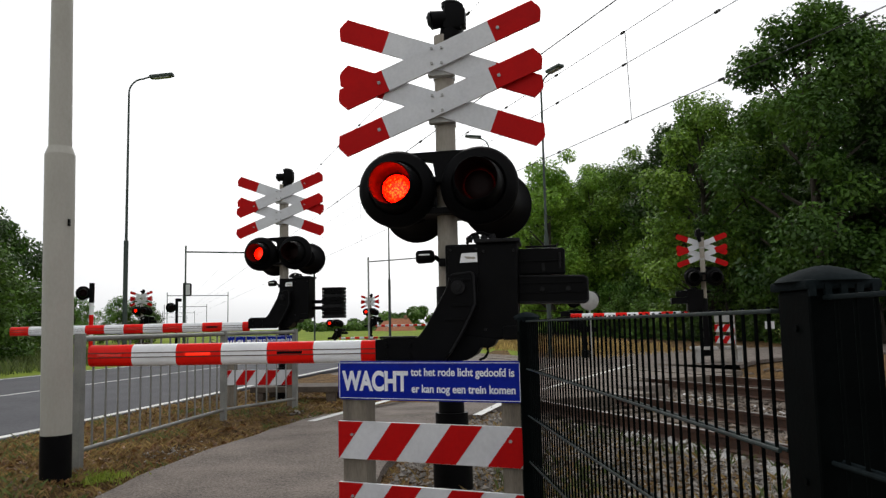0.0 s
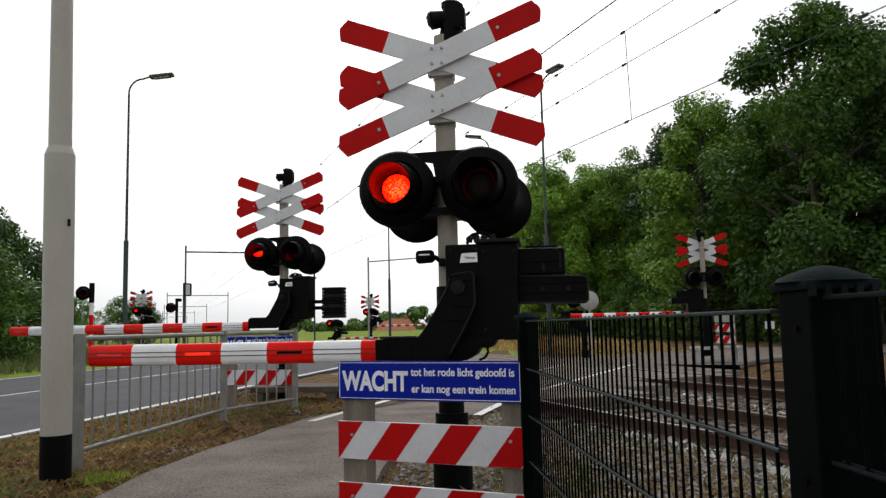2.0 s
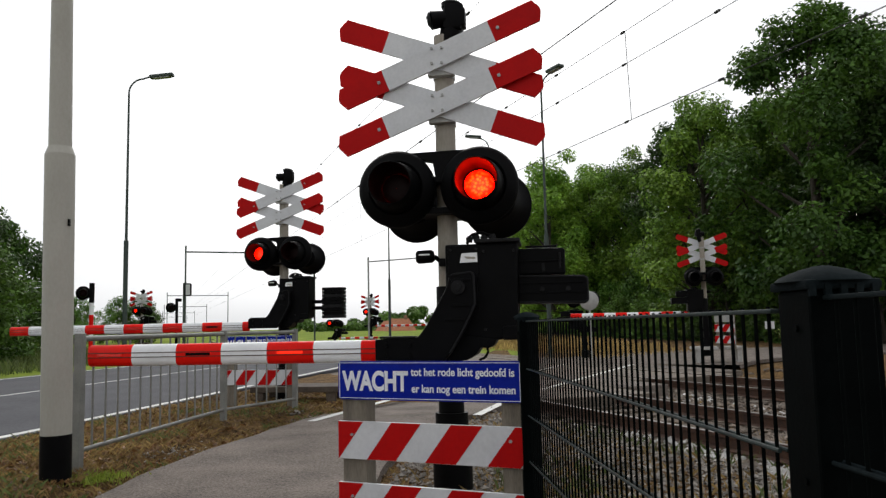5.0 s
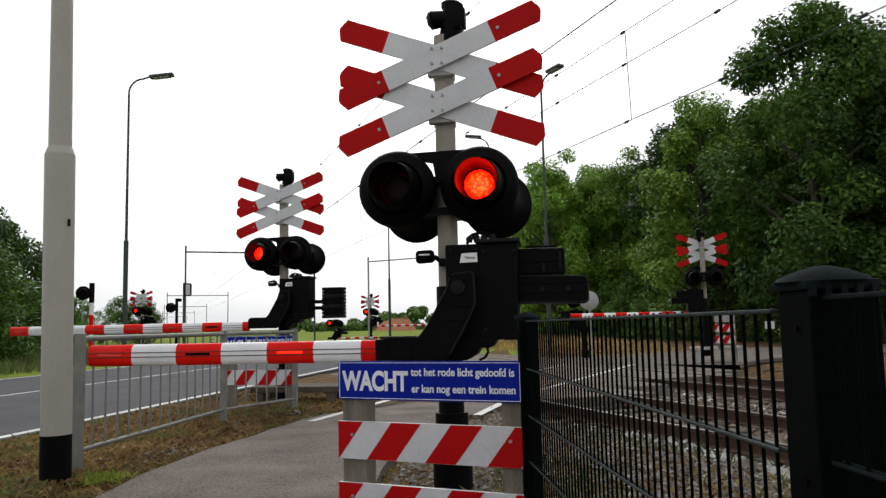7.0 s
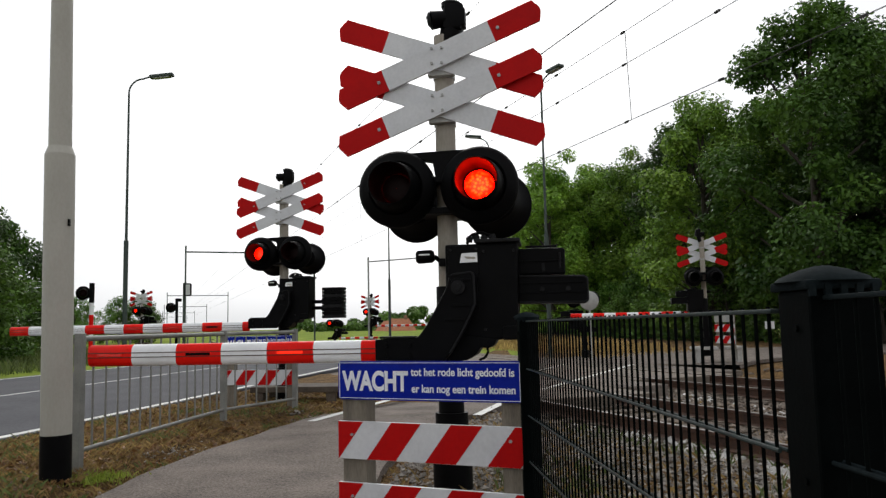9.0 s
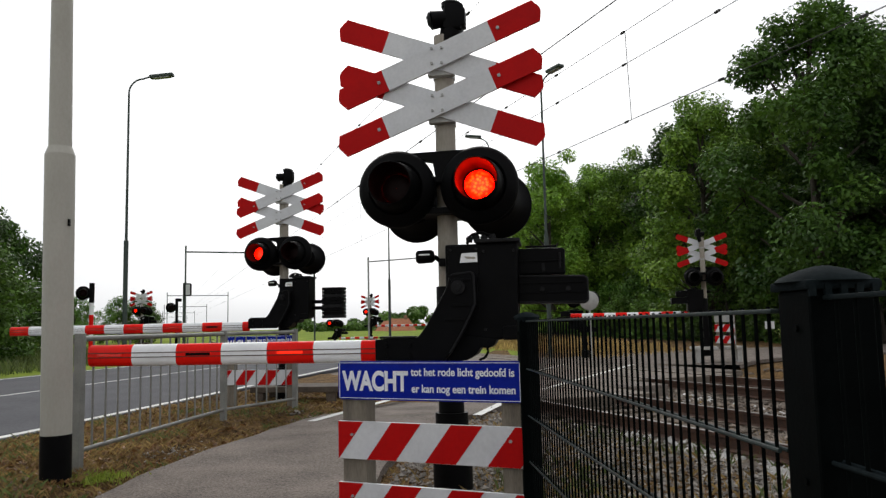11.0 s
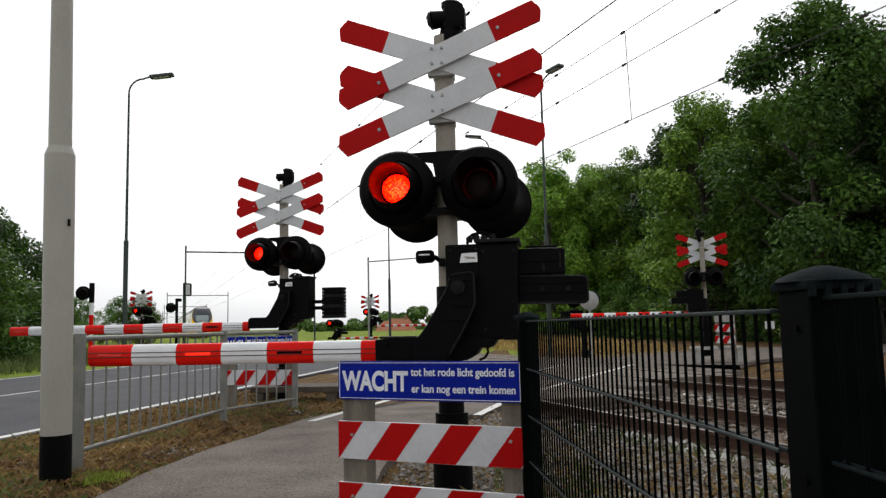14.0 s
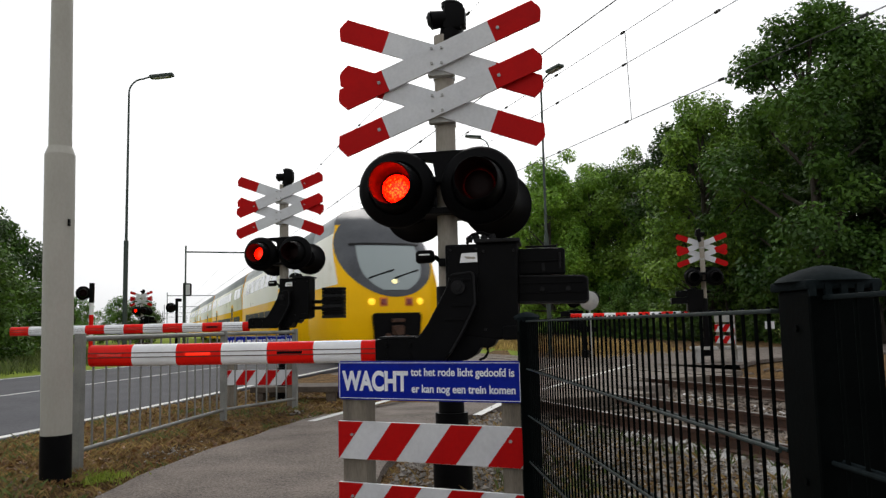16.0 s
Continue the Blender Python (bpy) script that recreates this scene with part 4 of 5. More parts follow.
def arm_mast():
    t = thing("cantilever_mast", pose(-4.9, 50, 0), "thin grey mast with a long side arm", "mast")
    bm = BM()
    tube(bm, (0, 0, -0.2), (0, 0, 5.6), 0.06, n=12)
    part("mast", bm, M_GREY, t)
    bm = BM()
    tube(bm, (0, 0, 5.3), (4.6, 0, 5.55), 0.045, n=10)
    part("arm", bm, M_GREY, t)


arm_mast()


def sign_box():
    t = thing("mast_sign", pose(-16.95, 50.3, 0), "small white framed plate on a dark mast", "sign")
    bm = BM()
    tube(bm, (-0.1, 0.1, -0.1), (-0.1, 0.1, 4.2), 0.07, n=10)
    part("pole", bm, M_MAST, t)
    bm = BM()
    box(bm, (0.2, 0, 3.75), (0.42, 0.08, 0.85), bevel=0.12)
    part("frame", bm, M_BLACK, t)
    bm = BM()
    box(bm, (0.2, -0.04, 3.75), (0.28, 0.04, 0.68), bevel=0.015)
    part("plate", bm, M_WHITE, t)


sign_box()


def round_sign(x, y, z):
    t = thing("round_sign", pose(x, y, 0, 0, 0, -20), "pale grey back of a round traffic sign on a pole", "traffic sign")
    bm = BM()
    tube(bm, (0, 0.05, -0.3), (0, 0.05, z + 0.3), 0.03, n=10)
    part("pole", bm, M_GREY, t)
    bm = BM()
    lathe(bm, [(0, 0.001), (0, 0.29), (0.012, 0.30), (0.02, 0.29), (0.02, 0.001)], (0, -1, 0), (0, 0, z), 28)
    part("disc", bm, M_GREY, t)


round_sign(4.52, 24, 1.72)


def small_plate():
    t = thing("fence_plate", pose(9.25, 22.0, 0), "small white plate on a thin post", "sign")
    bm = BM()
    tube(bm, (0, 0.02, -0.4), (0, 0.02, 1.0), 0.02, n=8)
    part("post", bm, M_FENCE, t)
    bm = BM()
    box(bm, (0, 0, 0.86), (0.27, 0.012, 0.21), bevel=0.004)
    part("plate", bm, M_WHITE, t)


small_plate()


def house(x, y, w, d, h, roof, rz, label):
    t = thing("farmhouse", pose(x, y, -2.7, 0, 0, rz), label, "house", "houses beyond the field")
    bm = BM()
    box(bm, (0, 0, h / 2), (w, d, h))
    part("wall", bm, M_BRICK, t)
    bm = BM()
    f = bm.faces.new([bm.verts.new(p) for p in ((-w / 2 - 0.4, -d / 2 - 0.5, h - 0.1), (-w / 2 - 0.4, d / 2 + 0.5, h - 0.1), (-w / 2 + 1.4, 0, h + roof))])
    g = bm.faces.new([bm.verts.new(p) for p in ((w / 2 + 0.4, -d / 2 - 0.5, h - 0.1), (w / 2 + 0.4, d / 2 + 0.5, h - 0.1), (w / 2 - 1.4, 0, h + roof))])
    fv, gv = list(f.verts), list(g.verts)
    for i in range(3):
        bm.faces.new((fv[i], fv[(i + 1) % 3], gv[(i + 1) % 3], gv[i]))
    r = part("roof", bm, M_TILE, t, "orange clay tile roof")
    bm = BM()
    box(bm, (w * 0.2, 0, h + roof), (0.8, 0.7, 1.6))
    part("chimney", bm, M_BRICK, r)
    for q in range(3):
        bm = BM()
        box(bm, (-w / 2 + (q + 0.5) * w / 3, -d / 2 - 0.02, h * 0.5), (1.1, 0.1, 1.1))
        part("window", bm, M_TGLASS, t)


house(-11.6, 200, 7.5, 8, 2.2, 3.6, 10, "long farmhouse with an orange tiled roof")
house(-15.8, 214, 5, 7, 2.4, 3.0, -15, "small farmhouse with an orange tiled roof")


# ---- trees and plants ----
def leaf_cloud(centres, count, size, rng, squash=0.75):
    """Many small leaves gathered in clumps."""
    C = np.array([c for c, _ in centres])
    R = np.array([r for _, r in centres])
    k = rng.choice(len(R), count, p=R ** 2 / (R ** 2).sum())

    def unit(v):
        return v / (np.linalg.norm(v, axis=1, keepdims=True) + 1e-9)

    d = unit(rng.normal(size=(count, 3)))
    p = C[k] + d * (R[k] * rng.random(count) ** 0.45)[:, None] * np.array([1, 1, squash])
    s = (size * rng.uniform(0.6, 1.35, count))[:, None]
    nrm = d * 0.6 + rng.normal(size=(count, 3)) * 0.5 + np.array([0, 0, 0.5])
    b = unit(np.cross(nrm, rng.normal(size=(count, 3))))
    a = unit(np.cross(b, nrm))
    V = np.stack([p - a * s, p - b * s * 0.55 + a * 0.1 * s, p + a * s, p + b * s * 0.55 + a * 0.1 * s], 1).reshape(-1, 3)
    me = bpy.data.meshes.new("crown")
    me.from_pydata(V.tolist(), [], np.arange(count * 4).reshape(-1, 4).tolist())
    return me


def make_tree(h, spread, seed, leaves, size, leaf_mat, label, low=0.25):
    rng = np.random.default_rng(seed)
    t = thing("tree", pose(0, 0, 0), label, "tree", "trees of the wood")
    bm = BM()
    tube(bm, (0, 0, -0.3), (0.1, 0, h * 0.35), h * 0.022, h * 0.016, n=10)
    tube(bm, (0.1, 0, h * 0.35), (0.0, 0.2, h * 0.8), h * 0.016, h * 0.005, n=10)
    centres = []
    for i in range(22):
        u = low + (1 - low) * (i + rng.random()) / 22
        an = i * 2.4 + rng.uniform(-0.5, 0.5)
        rad = spread * math.sin(math.pi * min(1, (u - low) / (1 - low) * 0.8 + 0.18)) * rng.uniform(0.55, 1.05)
        p = np.array([math.cos(an) * rad, math.sin(an) * rad, h * u * 0.97])
        tube(bm, (0, 0, h * max(0.15, u - 0.22)), tuple(p), h * 0.007, h * 0.002, n=6)
        centres.append((p, spread * rng.uniform(0.24, 0.42)))
        for _ in range(2):
            o = p + rng.normal(size=3) * spread * np.array([0.22, 0.22, 0.16])
            centres.append((o, spread * rng.uniform(0.13, 0.26)))
    part("trunk", bm, M_BARK, t, "dark bark trunk with spreading limbs", smooth=True)
    me = leaf_cloud(centres, leaves, size, rng)
    me.materials.append(leaf_mat)
    cr = new("crown", me)
    cr.parent = t
    return t


TREE_A = make_tree(14.5, 4.6, 11, 36000, 0.118, M_LEAF, "tall leafy oak at the edge of the wood", 0.12)
TREE_B = make_tree(13.0, 4.2, 12, 32000, 0.118, M_LEAFL, "leafy dark green tree of the wood", 0.08)
TREE_C = make_tree(11.5, 3.8, 13, 28000, 0.118, M_LEAFD, "dense dark tree of the wood", 0.06)
TREE_A.matrix_world = pose(16.2, 33.0, 0.3, 0, 0, 20)
TREE_B.matrix_world = pose(17.2, 41.0, -0.8, 0, 0, 80)
TREE_C.matrix_world = pose(20.5, 33.0, 0, 0, 0, 10)
rng_t = np.random.default_rng(5)
WOOD = [(TREE_A, 16.6, 51), (TREE_B, 19.0, 43), (TREE_B, 14.6, 58), (TREE_A, 18.5, 54), (TREE_B, 11.8, 60), (TREE_B, 9.2, 62), (TREE_A, 18, 70), (TREE_B, 10.2, 70), (TREE_A, 15, 80), (TREE_C, 10.4, 84), (TREE_B, 24, 36), (TREE_A, 26, 42), (TREE_C, 20, 37), (TREE_B, 23, 52), (TREE_A, 28, 60), (TREE_C, 16, 100), (TREE_B, 10.5, 98), (TREE_A, 21.0, 34.5), (TREE_B, 8.0, 58), (TREE_B, 14.3, 41.5), (TREE_C, 23.5, 41), (TREE_A, 14.2, 66)]
CROWNS = [TREE_A, TREE_B, TREE_C]
for src, x, y in WOOD:
    m = pose(x, y, 0, 0, 0, rng_t.uniform(0, 360))
    CROWNS.append(copy_thing(src, m))
BUSH = make_tree(4.6, 2.2, 21, 9000, 0.085, M_LEAFB, "bushy green shrub beside the road", 0.02)
tagged(BUSH, category="shrub", group="shrubs along the road")
BUSH.matrix_world = pose(-15.9, 25.5, 0)
for x, y, s in ((-17.8, 28.5, 0), (-20, 31, 30), (-17.0, 23.5, 100), (-24, 34, 0), (-36, 75, 60), (-33, 78, 90), (-30.5, 77, 10), (-40, 80, 0)):
    copy_thing(BUSH, pose(x, y, 0, 0, 0, s))
TREE_S = make_tree(6.4, 2.7, 31, 16000, 0.095, M_LEAF, "small leafy roadside tree", 0.05)
tagged(TREE_S, group="trees beside the road")
TREE_S.matrix_world = pose(-19.3, 31.5, 0, 0, 0, 40)
for x, y, s in ((-22.5, 34, 140), (-26, 40, 200), (-21.6, 37.5, 80)):
    copy_thing(TREE_S, pose(x, y, 0, 0, 0, s))
# undergrowth in front of the wood
for i in range(16):
    y = 32.5 + i * 3.6
    copy_thing(BUSH, pose(13.0 + 6 * math.exp(-(y - 31) / 10) - (y - 26) * 0.05 + rng_t.uniform(-0.7, 0.7), y, -0.8, 0, 0, rng_t.uniform(0, 360)))


def far_woods():
    rng = np.random.default_rng(9)
    centres = []
    for i in range(150):
        x = rng.uniform(-50, 60)
        top = 7.2 if -18 < x < -3 else 3.0 + 1.2 * math.sin(x * 0.23)
        centres.append((np.array([x, 250 + rng.uniform(-8, 8), rng.uniform(-0.5, top)]), rng.uniform(1.4, 2.9)))
    me = leaf_cloud(centres, 42000, 0.6, rng)
    me.materials.append(M_LEAFB)
    tagged(new("far_woods", me), "distant row of green trees beyond the field", "trees", kind="stuff")


far_woods()


# ---- train ----
TRAIN_M = 20.25
HW = 1.47


def half_width(z):
    if z < 1.0:
        return 1.36 + 0.11 * (z - 0.45) / 0.55
    if z < 3.0:
        return HW
    if z < 4.1:
        return HW - 0.20 * ((z - 3.0) / 1.1) ** 2
    u = min(1.0, (z - 4.1) / 0.74)
    return 1.27 * math.sqrt(max(0.0, 1 - u ** 2.2)) if u < 1 else 0.0


def lean_y(z):
    pts = ((0.4, 0.10), (1.0, 0.02), (1.5, 0.0), (2.1, 0.08), (2.5, 0.26), (3.0, 0.60), (3.5, 1.02), (4.0, 1.48), (4.4, 1.92), (4.84, 2.9))
    for (z0, y0), (z1, y1) in zip(pts, pts[1:]):
        if z <= z1:
            return y0 + (y1 - y0) * max(0, (z - z0)) / (z1 - z0)
    return pts[-1][1]


def nose_y(x, z):
    w = max(0.3, half_width(min(z, 3.6)))
    return lean_y(z) + 0.62 * abs(x / w) ** 3.2


def section(k=40):
    """Outline of the body from the left skirt over the roof to the right skirt."""
    zs = list(np.linspace(0.45, 4.1, 22)) + list(4.1 + 0.74 * np.sin(np.linspace(0.12, math.pi / 2 - 0.02, 8)))
    return zs


def build_train():
    t = thing("double_deck_train", pose(0, 0, 0), "yellow double-deck passenger train with grey cab front", "train")
    zs = section()
    us = list(np.linspace(-1, 1, 25))
    bm = BM()
    grid = []
    for z in zs:
        w = max(half_width(z), 0.02)
        grid.append([bm.verts.new((u * w, nose_y(u * w, z), z)) for u in us])
    for j in range(len(zs) - 1):
        for i in range(len(us) - 1):
            f = bm.faces.new((grid[j][i], grid[j][i + 1], grid[j + 1][i + 1], grid[j + 1][i]))
            c = f.calc_center_median()
            f.material_index = 1 if c.z > 4.15 else 0
            f.smooth = True
    # first stretch of the sides behind the nose
    for sgn, col in ((-1, 0), (1, len(us) - 1)):
        for j in range(len(zs) - 1):
            a, b = grid[j][col], grid[j + 1][col]
            c, d = bm.verts.new((b.co.x, 5.2, b.co.z)), bm.verts.new((a.co.x, 5.2, a.co.z))
            f = bm.faces.new((a, b, c, d))
            z = (a.co.z + b.co.z) / 2
            f.material_index = 2 if z > 4.0 else (3 if z > 2.32 else 0)
            f.smooth = True
    bmesh.ops.remove_doubles(bm, verts=bm.verts, dist=0.001)
    nose = part("cab_nose", bm, [M_YEL, M_MASK, M_ROOF, M_TWHITE], t, "yellow cab nose with grey mask")
    # grey mask round the windscreen, with a smooth rounded lower edge
    bm = BM()
    rings = []
    for q in range(13):
        r = max(0.02, q / 12)
        ring = []
        for k in range(56):
            a = 2 * math.pi * k / 56
            z = 3.35 + math.sin(a) * r * (1.38 if math.sin(a) < 0 else 1.40)
            x = math.cos(a) * r * 1.42
            x = max(-half_width(z) + 0.015, min(half_width(z) - 0.015, x))
            ring.append(bm.verts.new((x, nose_y(x, z) - 0.014, z)))
        rings.append(ring)
    for a, b in zip(rings, rings[1:]):
        for k in range(56):
            bm.faces.new((a[k], a[(k + 1) % 56], b[(k + 1) % 56], b[k])).smooth = True
    part("cab_mask", bm, M_MASK, nose, "smooth grey cab mask")
    # windscreen on the leaning front
    bm = BM()
    rows = []
    for v in np.linspace(0, 1, 12):
        z = 2.16 + v * 1.33
        w = 0.98 - 0.10 * v - 0.62 * (1 - v) ** 4
        rows.append([bm.verts.new((x, nose_y(x, z) - 0.032, z)) for x in np.linspace(-w, w, 14)])
    for a, b in zip(rows, rows[1:]):
        for i in range(13):
            bm.faces.new((a[i], a[i + 1], b[i + 1], b[i])).smooth = True
    part("windscreen", bm, M_SCREEN, nose, "large curved windscreen reflecting the sky")
    bm = BM()
    for x0, x1, z0, z1 in ((-1.06, 1.06, 3.50, 3.57), ):
        xs = np.linspace(x0, x1, 12)
        lo = [bm.verts.new((x, nose_y(x, z0) - 0.05, z0)) for x in xs]
        hi = [bm.verts.new((x, nose_y(x, z1) - 0.03, z1)) for x in xs]
        for i in range(11):
            bm.faces.new((lo[i], lo[i + 1], hi[i + 1], hi[i]))
    part("sun_visor", bm, M_BLACK, nose)
    for x0 in (-0.72, 0.02):
        bm = BM()
        tube(bm, (x0, nose_y(x0, 2.50) - 0.06, 2.50), (x0 + 0.75, nose_y(x0 + 0.75, 2.74) - 0.06, 2.74), 0.022, n=6)
        part("wiper", bm, M_BLACK, nose)
    for x, z, r, m, lab in ((0, 2.38, 0.085, G_HEADW, "round top headlight"), (-0.69, 1.84, 0.095, G_HEAD, "yellow headlight"), (0.69, 1.84, 0.095, G_HEAD, "yellow headlight")):
        bm = BM()
        yy = nose_y(x, z)
        lathe(bm, [(0.06, 0.001), (0.05, r * 0.7), (0.02, r), (-0.12, r)], (0, -1, 0), (x, yy, z), 20)
        part("headlight", bm, m, nose, lab)
    for x in (-0.36, 0.36):
        bm = BM()
        box(bm, (x, nose_y(x, 1.83) + 0.005, 1.83), (0.24, 0.06, 0.26), bevel=0.03)
        part("lamp_surround", bm, M_ORANGE, nose)
        bm = BM()
        box(bm, (x, nose_y(x, 1.83) - 0.02, 1.83), (0.15, 0.06, 0.16), bevel=0.02)
        part("tail_light", bm, M_TAIL, nose, "square red tail light")
    bm = BM()
    slab(bm, [(-0.62, 0.55), (0.62, 0.55), (0.70, 1.45), (0.64, 1.53), (-0.64, 1.53), (-0.70, 1.45)], -0.055, 0.12, 0.03)
    rec = part("coupler_recess", bm, M_BLACK, nose, "dark coupler recess")
    bm = BM()
    box(bm, (0, -0.10, 1.05), (0.34, 0.12, 0.26), bevel=0.04)
    tube(bm, (0, -0.24, 1.06), (0, -0.1, 1.06), 0.14, n=14)
    tube(bm, (-0.10, -0.22, 1.06), (-0.10, -0.18, 1.06), 0.05, n=10)
    box(bm, (0, -0.10, 1.32), (0.36, 0.10, 0.10), bevel=0.02)
    box(bm, (-0.28, -0.10, 0.9), (0.12, 0.10, 0.14), bevel=0.02)
    box(bm, (0.25, -0.10, 0.82), (0.1, 0.12, 0.2), bevel=0.02)
    part("coupler", bm, M_RUST, rec)
    bm = BM()
    slab(bm, [(-1.3, 0.22), (1.3, 0.22), (1.36, 0.55), (-1.36, 0.55)], 0.12, 0.35, 0.03)
    part("snow_plough", bm, M_MASK, nose)
    bm = BM()
    box(bm, (0.2, 3.2, 4.85), (0.8, 0.5, 0.06), bevel=0.02)
    part("roof_horn", bm, M_MASK, nose)
    # cars
    y = 5.2
    for car in range(4):
        y1 = 27.0 * (car + 1) - 0.5
        bm = BM()
        rows = []
        ring = [(-max(half_width(z), 0.02), z) for z in zs] + [(max(half_width(z), 0.02), z) for z in reversed(zs)]
        for yy in (y, y1):
            rows.append([bm.verts.new((x, yy, z)) for x, z in ring])
        n = len(ring)
        for i in range(n):
            f = bm.faces.new((rows[0][i], rows[0][(i + 1) % n], rows[1][(i + 1) % n], rows[1][i]))
            z = (ring[i][1] + ring[(i + 1) % n][1]) / 2
            f.material_index = 2 if z > 4.0 else (3 if z > 2.32 else 0)
            f.smooth = True
        bm.faces.new(rows[0])
        bm.faces.new(rows[1])
        body = part("car_body", bm, [M_YEL, M_MASK, M_ROOF, M_TWHITE], t, "yellow car body with white upper band")
        for sgn in (-1, 1):
            first = {}
            k = 0
            yy = y + 1.2
            while yy < y1 - 2.2:
                for nm, z0, z1, ln in (("upper_window", 3.10, 3.72, 1.75), ("lower_window", 1.35, 1.98, 1.85)):
                    if k == 2 or k == 9:
                        continue
                    if (nm, sgn) not in first:
                        bm = BM()
                        zz = np.linspace(z0, z1, 4)
                        a = [bm.verts.new((sgn * (half_width(z) + 0.012), 0, z)) for z in zz]
                        b = [bm.verts.new((sgn * (half_width(z) + 0.012), ln, z)) for z in zz]
                        for q in range(3):
                            bm.faces.new((a[q], a[q + 1], b[q + 1], b[q]))
                        ex = bmesh.ops.extrude_face_region(bm, geom=list(bm.faces))["geom"]
                        bmesh.ops.translate(bm, vec=(-sgn * 0.03, 0, 0), verts=[g for g in ex if isinstance(g, bmesh.types.BMVert)])
                        o = part(nm, bm, M_UPGLASS if nm == "upper_window" else M_TGLASS, body)
                        first[(nm, sgn)] = o.data
                    else:
                        o = new(nm, first[(nm, sgn)])
                        o.parent = body
                    o.location = (0, yy, 0)
                if k == 2 or k == 9:
                    bm = BM()
                    box(bm, (sgn * (HW + 0.004), yy + 0.85, 1.75), (0.03, 1.5, 2.1), bevel=0.01)
                    door = part("door", bm, M_YEL, body)
                    bm = BM()
                    for q in (-0.36, 0.36):
                        box(bm, (sgn * (HW + 0.012), yy + 0.85 + q, 2.15), (0.03, 0.5, 0.9), bevel=0.01)
                    part("door_glass", bm, M_TGLASS, door)
                yy += 2.05
                k += 1
        for by in ((4.2 if car == 0 else y + 3.2), y1 - 3.6):
            bm = BM()
            box(bm, (0, by, 0.55), (2.2, 3.2, 0.35), bevel=0.04)
            bog = part("bogie", bm, M_BLACK, t)
            for wy in (-1.25, 1.25):
                for wx in (-0.75, 0.75):
                    bm = BM()
                    tube(bm, (wx - 0.06, by + wy, 0.46), (wx + 0.06, by + wy, 0.46), 0.46, n=24)
                    part("wheel", bm, M_RUST, bog)
        y = y1 + 0.5
    return t


TRAIN = build_train()


# ---- ballast, litter and grass ----
def scatter_mesh(name, pts, make, material, label, category):
    """One object of many small pieces; make(p, rng) gives vertices and faces of one piece."""
    V, F = [], []
    for p in pts:
        v, f = make(p)
        k = len(V)
        V += v
        F += [tuple(i + k for i in q) for q in f]
    me = bpy.data.meshes.new(name)
    me.from_pydata(V, [], F)
    me.materials.append(material)
    return tagged(new(name, me), label, category, kind="stuff")


RS = np.random.default_rng(77)


def stone(size):
    def make(p):
        s = size * RS.uniform(0.55, 1.5) * np.array([RS.uniform(0.8, 1.3), RS.uniform(0.7, 1.1), RS.uniform(0.5, 0.8)])
        q = RS.normal(size=(6, 3)) * 0.22
        base = np.array([(1, 0, 0), (0, 1, 0), (-1, 0, 0), (0, -1, 0), (0, 0, 1), (0, 0, -1)]) + q
        a = RS.uniform(0, 6.28)
        c, d = math.cos(a), math.sin(a)
        v = base * s
        v = np.stack([v[:, 0] * c - v[:, 1] * d, v[:, 0] * d + v[:, 1] * c, v[:, 2]], 1) + p
        return [tuple(map(float, w)) for w in v], [(0, 1, 4), (1, 2, 4), (2, 3, 4), (3, 0, 4), (1, 0, 5), (2, 1, 5), (3, 2, 5), (0, 3, 5)]
    return make


def deck_start(l):
    return 10.3 if l < 7.25 else (11.6 if l < FAR - 1.45 else 13.0)


def ballast_points(n, l0, l1, m0, m1):
    out = []
    while len(out) < n:
        l, m = RS.uniform(l0, l1), RS.uniform(m0, m1)
        if m > deck_start(l) and l < 12.7:
            continue
        p = trk(l, m)
        if path_dist(p.x, p.y) < 0.95 and l < 4.2:
            continue
        out.append(np.array((p.x, p.y, ground_z(p.x, p.y) + RS.uniform(-0.01, 0.03) + (0.03 if abs(abs(l - 7.85) - 2.1) < 1.9 else 0))))
    return out


def verge_points(n, x0, x1, y0, y1, ok):
    out = []
    while len(out) < n:
        x, y = RS.uniform(x0, x1), y0 + (y1 - y0) * RS.random() ** 1.4
        if ok(x, y):
            out.append(np.array((x, y, ground_z(x, y))))
    return out


def blade(hmin, hmax, w, lean):
    def make(p):
        h, a, b = RS.uniform(hmin, hmax), RS.uniform(0, 6.28), RS.uniform(0, 6.28)
        dx, dy = math.cos(a) * w, math.sin(a) * w
        lx, ly = math.cos(b) * h * lean * RS.random(), math.sin(b) * h * lean * RS.random()
        x, y, z = map(float, p)
        return [(x - dx, y - dy, z - 0.01), (x + dx, y + dy, z - 0.01), (x + lx * 0.4 + dx * 0.6, y + ly * 0.4 + dy * 0.6, z + h * 0.6), (x + lx, y + ly, z + h)], [(0, 1, 2), (0, 2, 3)]
    return make


def litter(size):
    def make(p):
        s, a = size * RS.uniform(0.5, 1.4), RS.uniform(0, 6.28)
        c, d = math.cos(a) * s, math.sin(a) * s
        x, y, z = map(float, p)
        z += 0.008 + RS.random() * 0.02
        t1, t2, t3 = RS.uniform(-0.5, 0.9, 3) * s
        return [(x - c, y - d, z), (x + d * 0.5, y - c * 0.5, z + t1), (x + c, y + d, z + t2), (x - d * 0.5, y + c * 0.5, z + t3)], [(0, 1, 2, 3)]
    return make


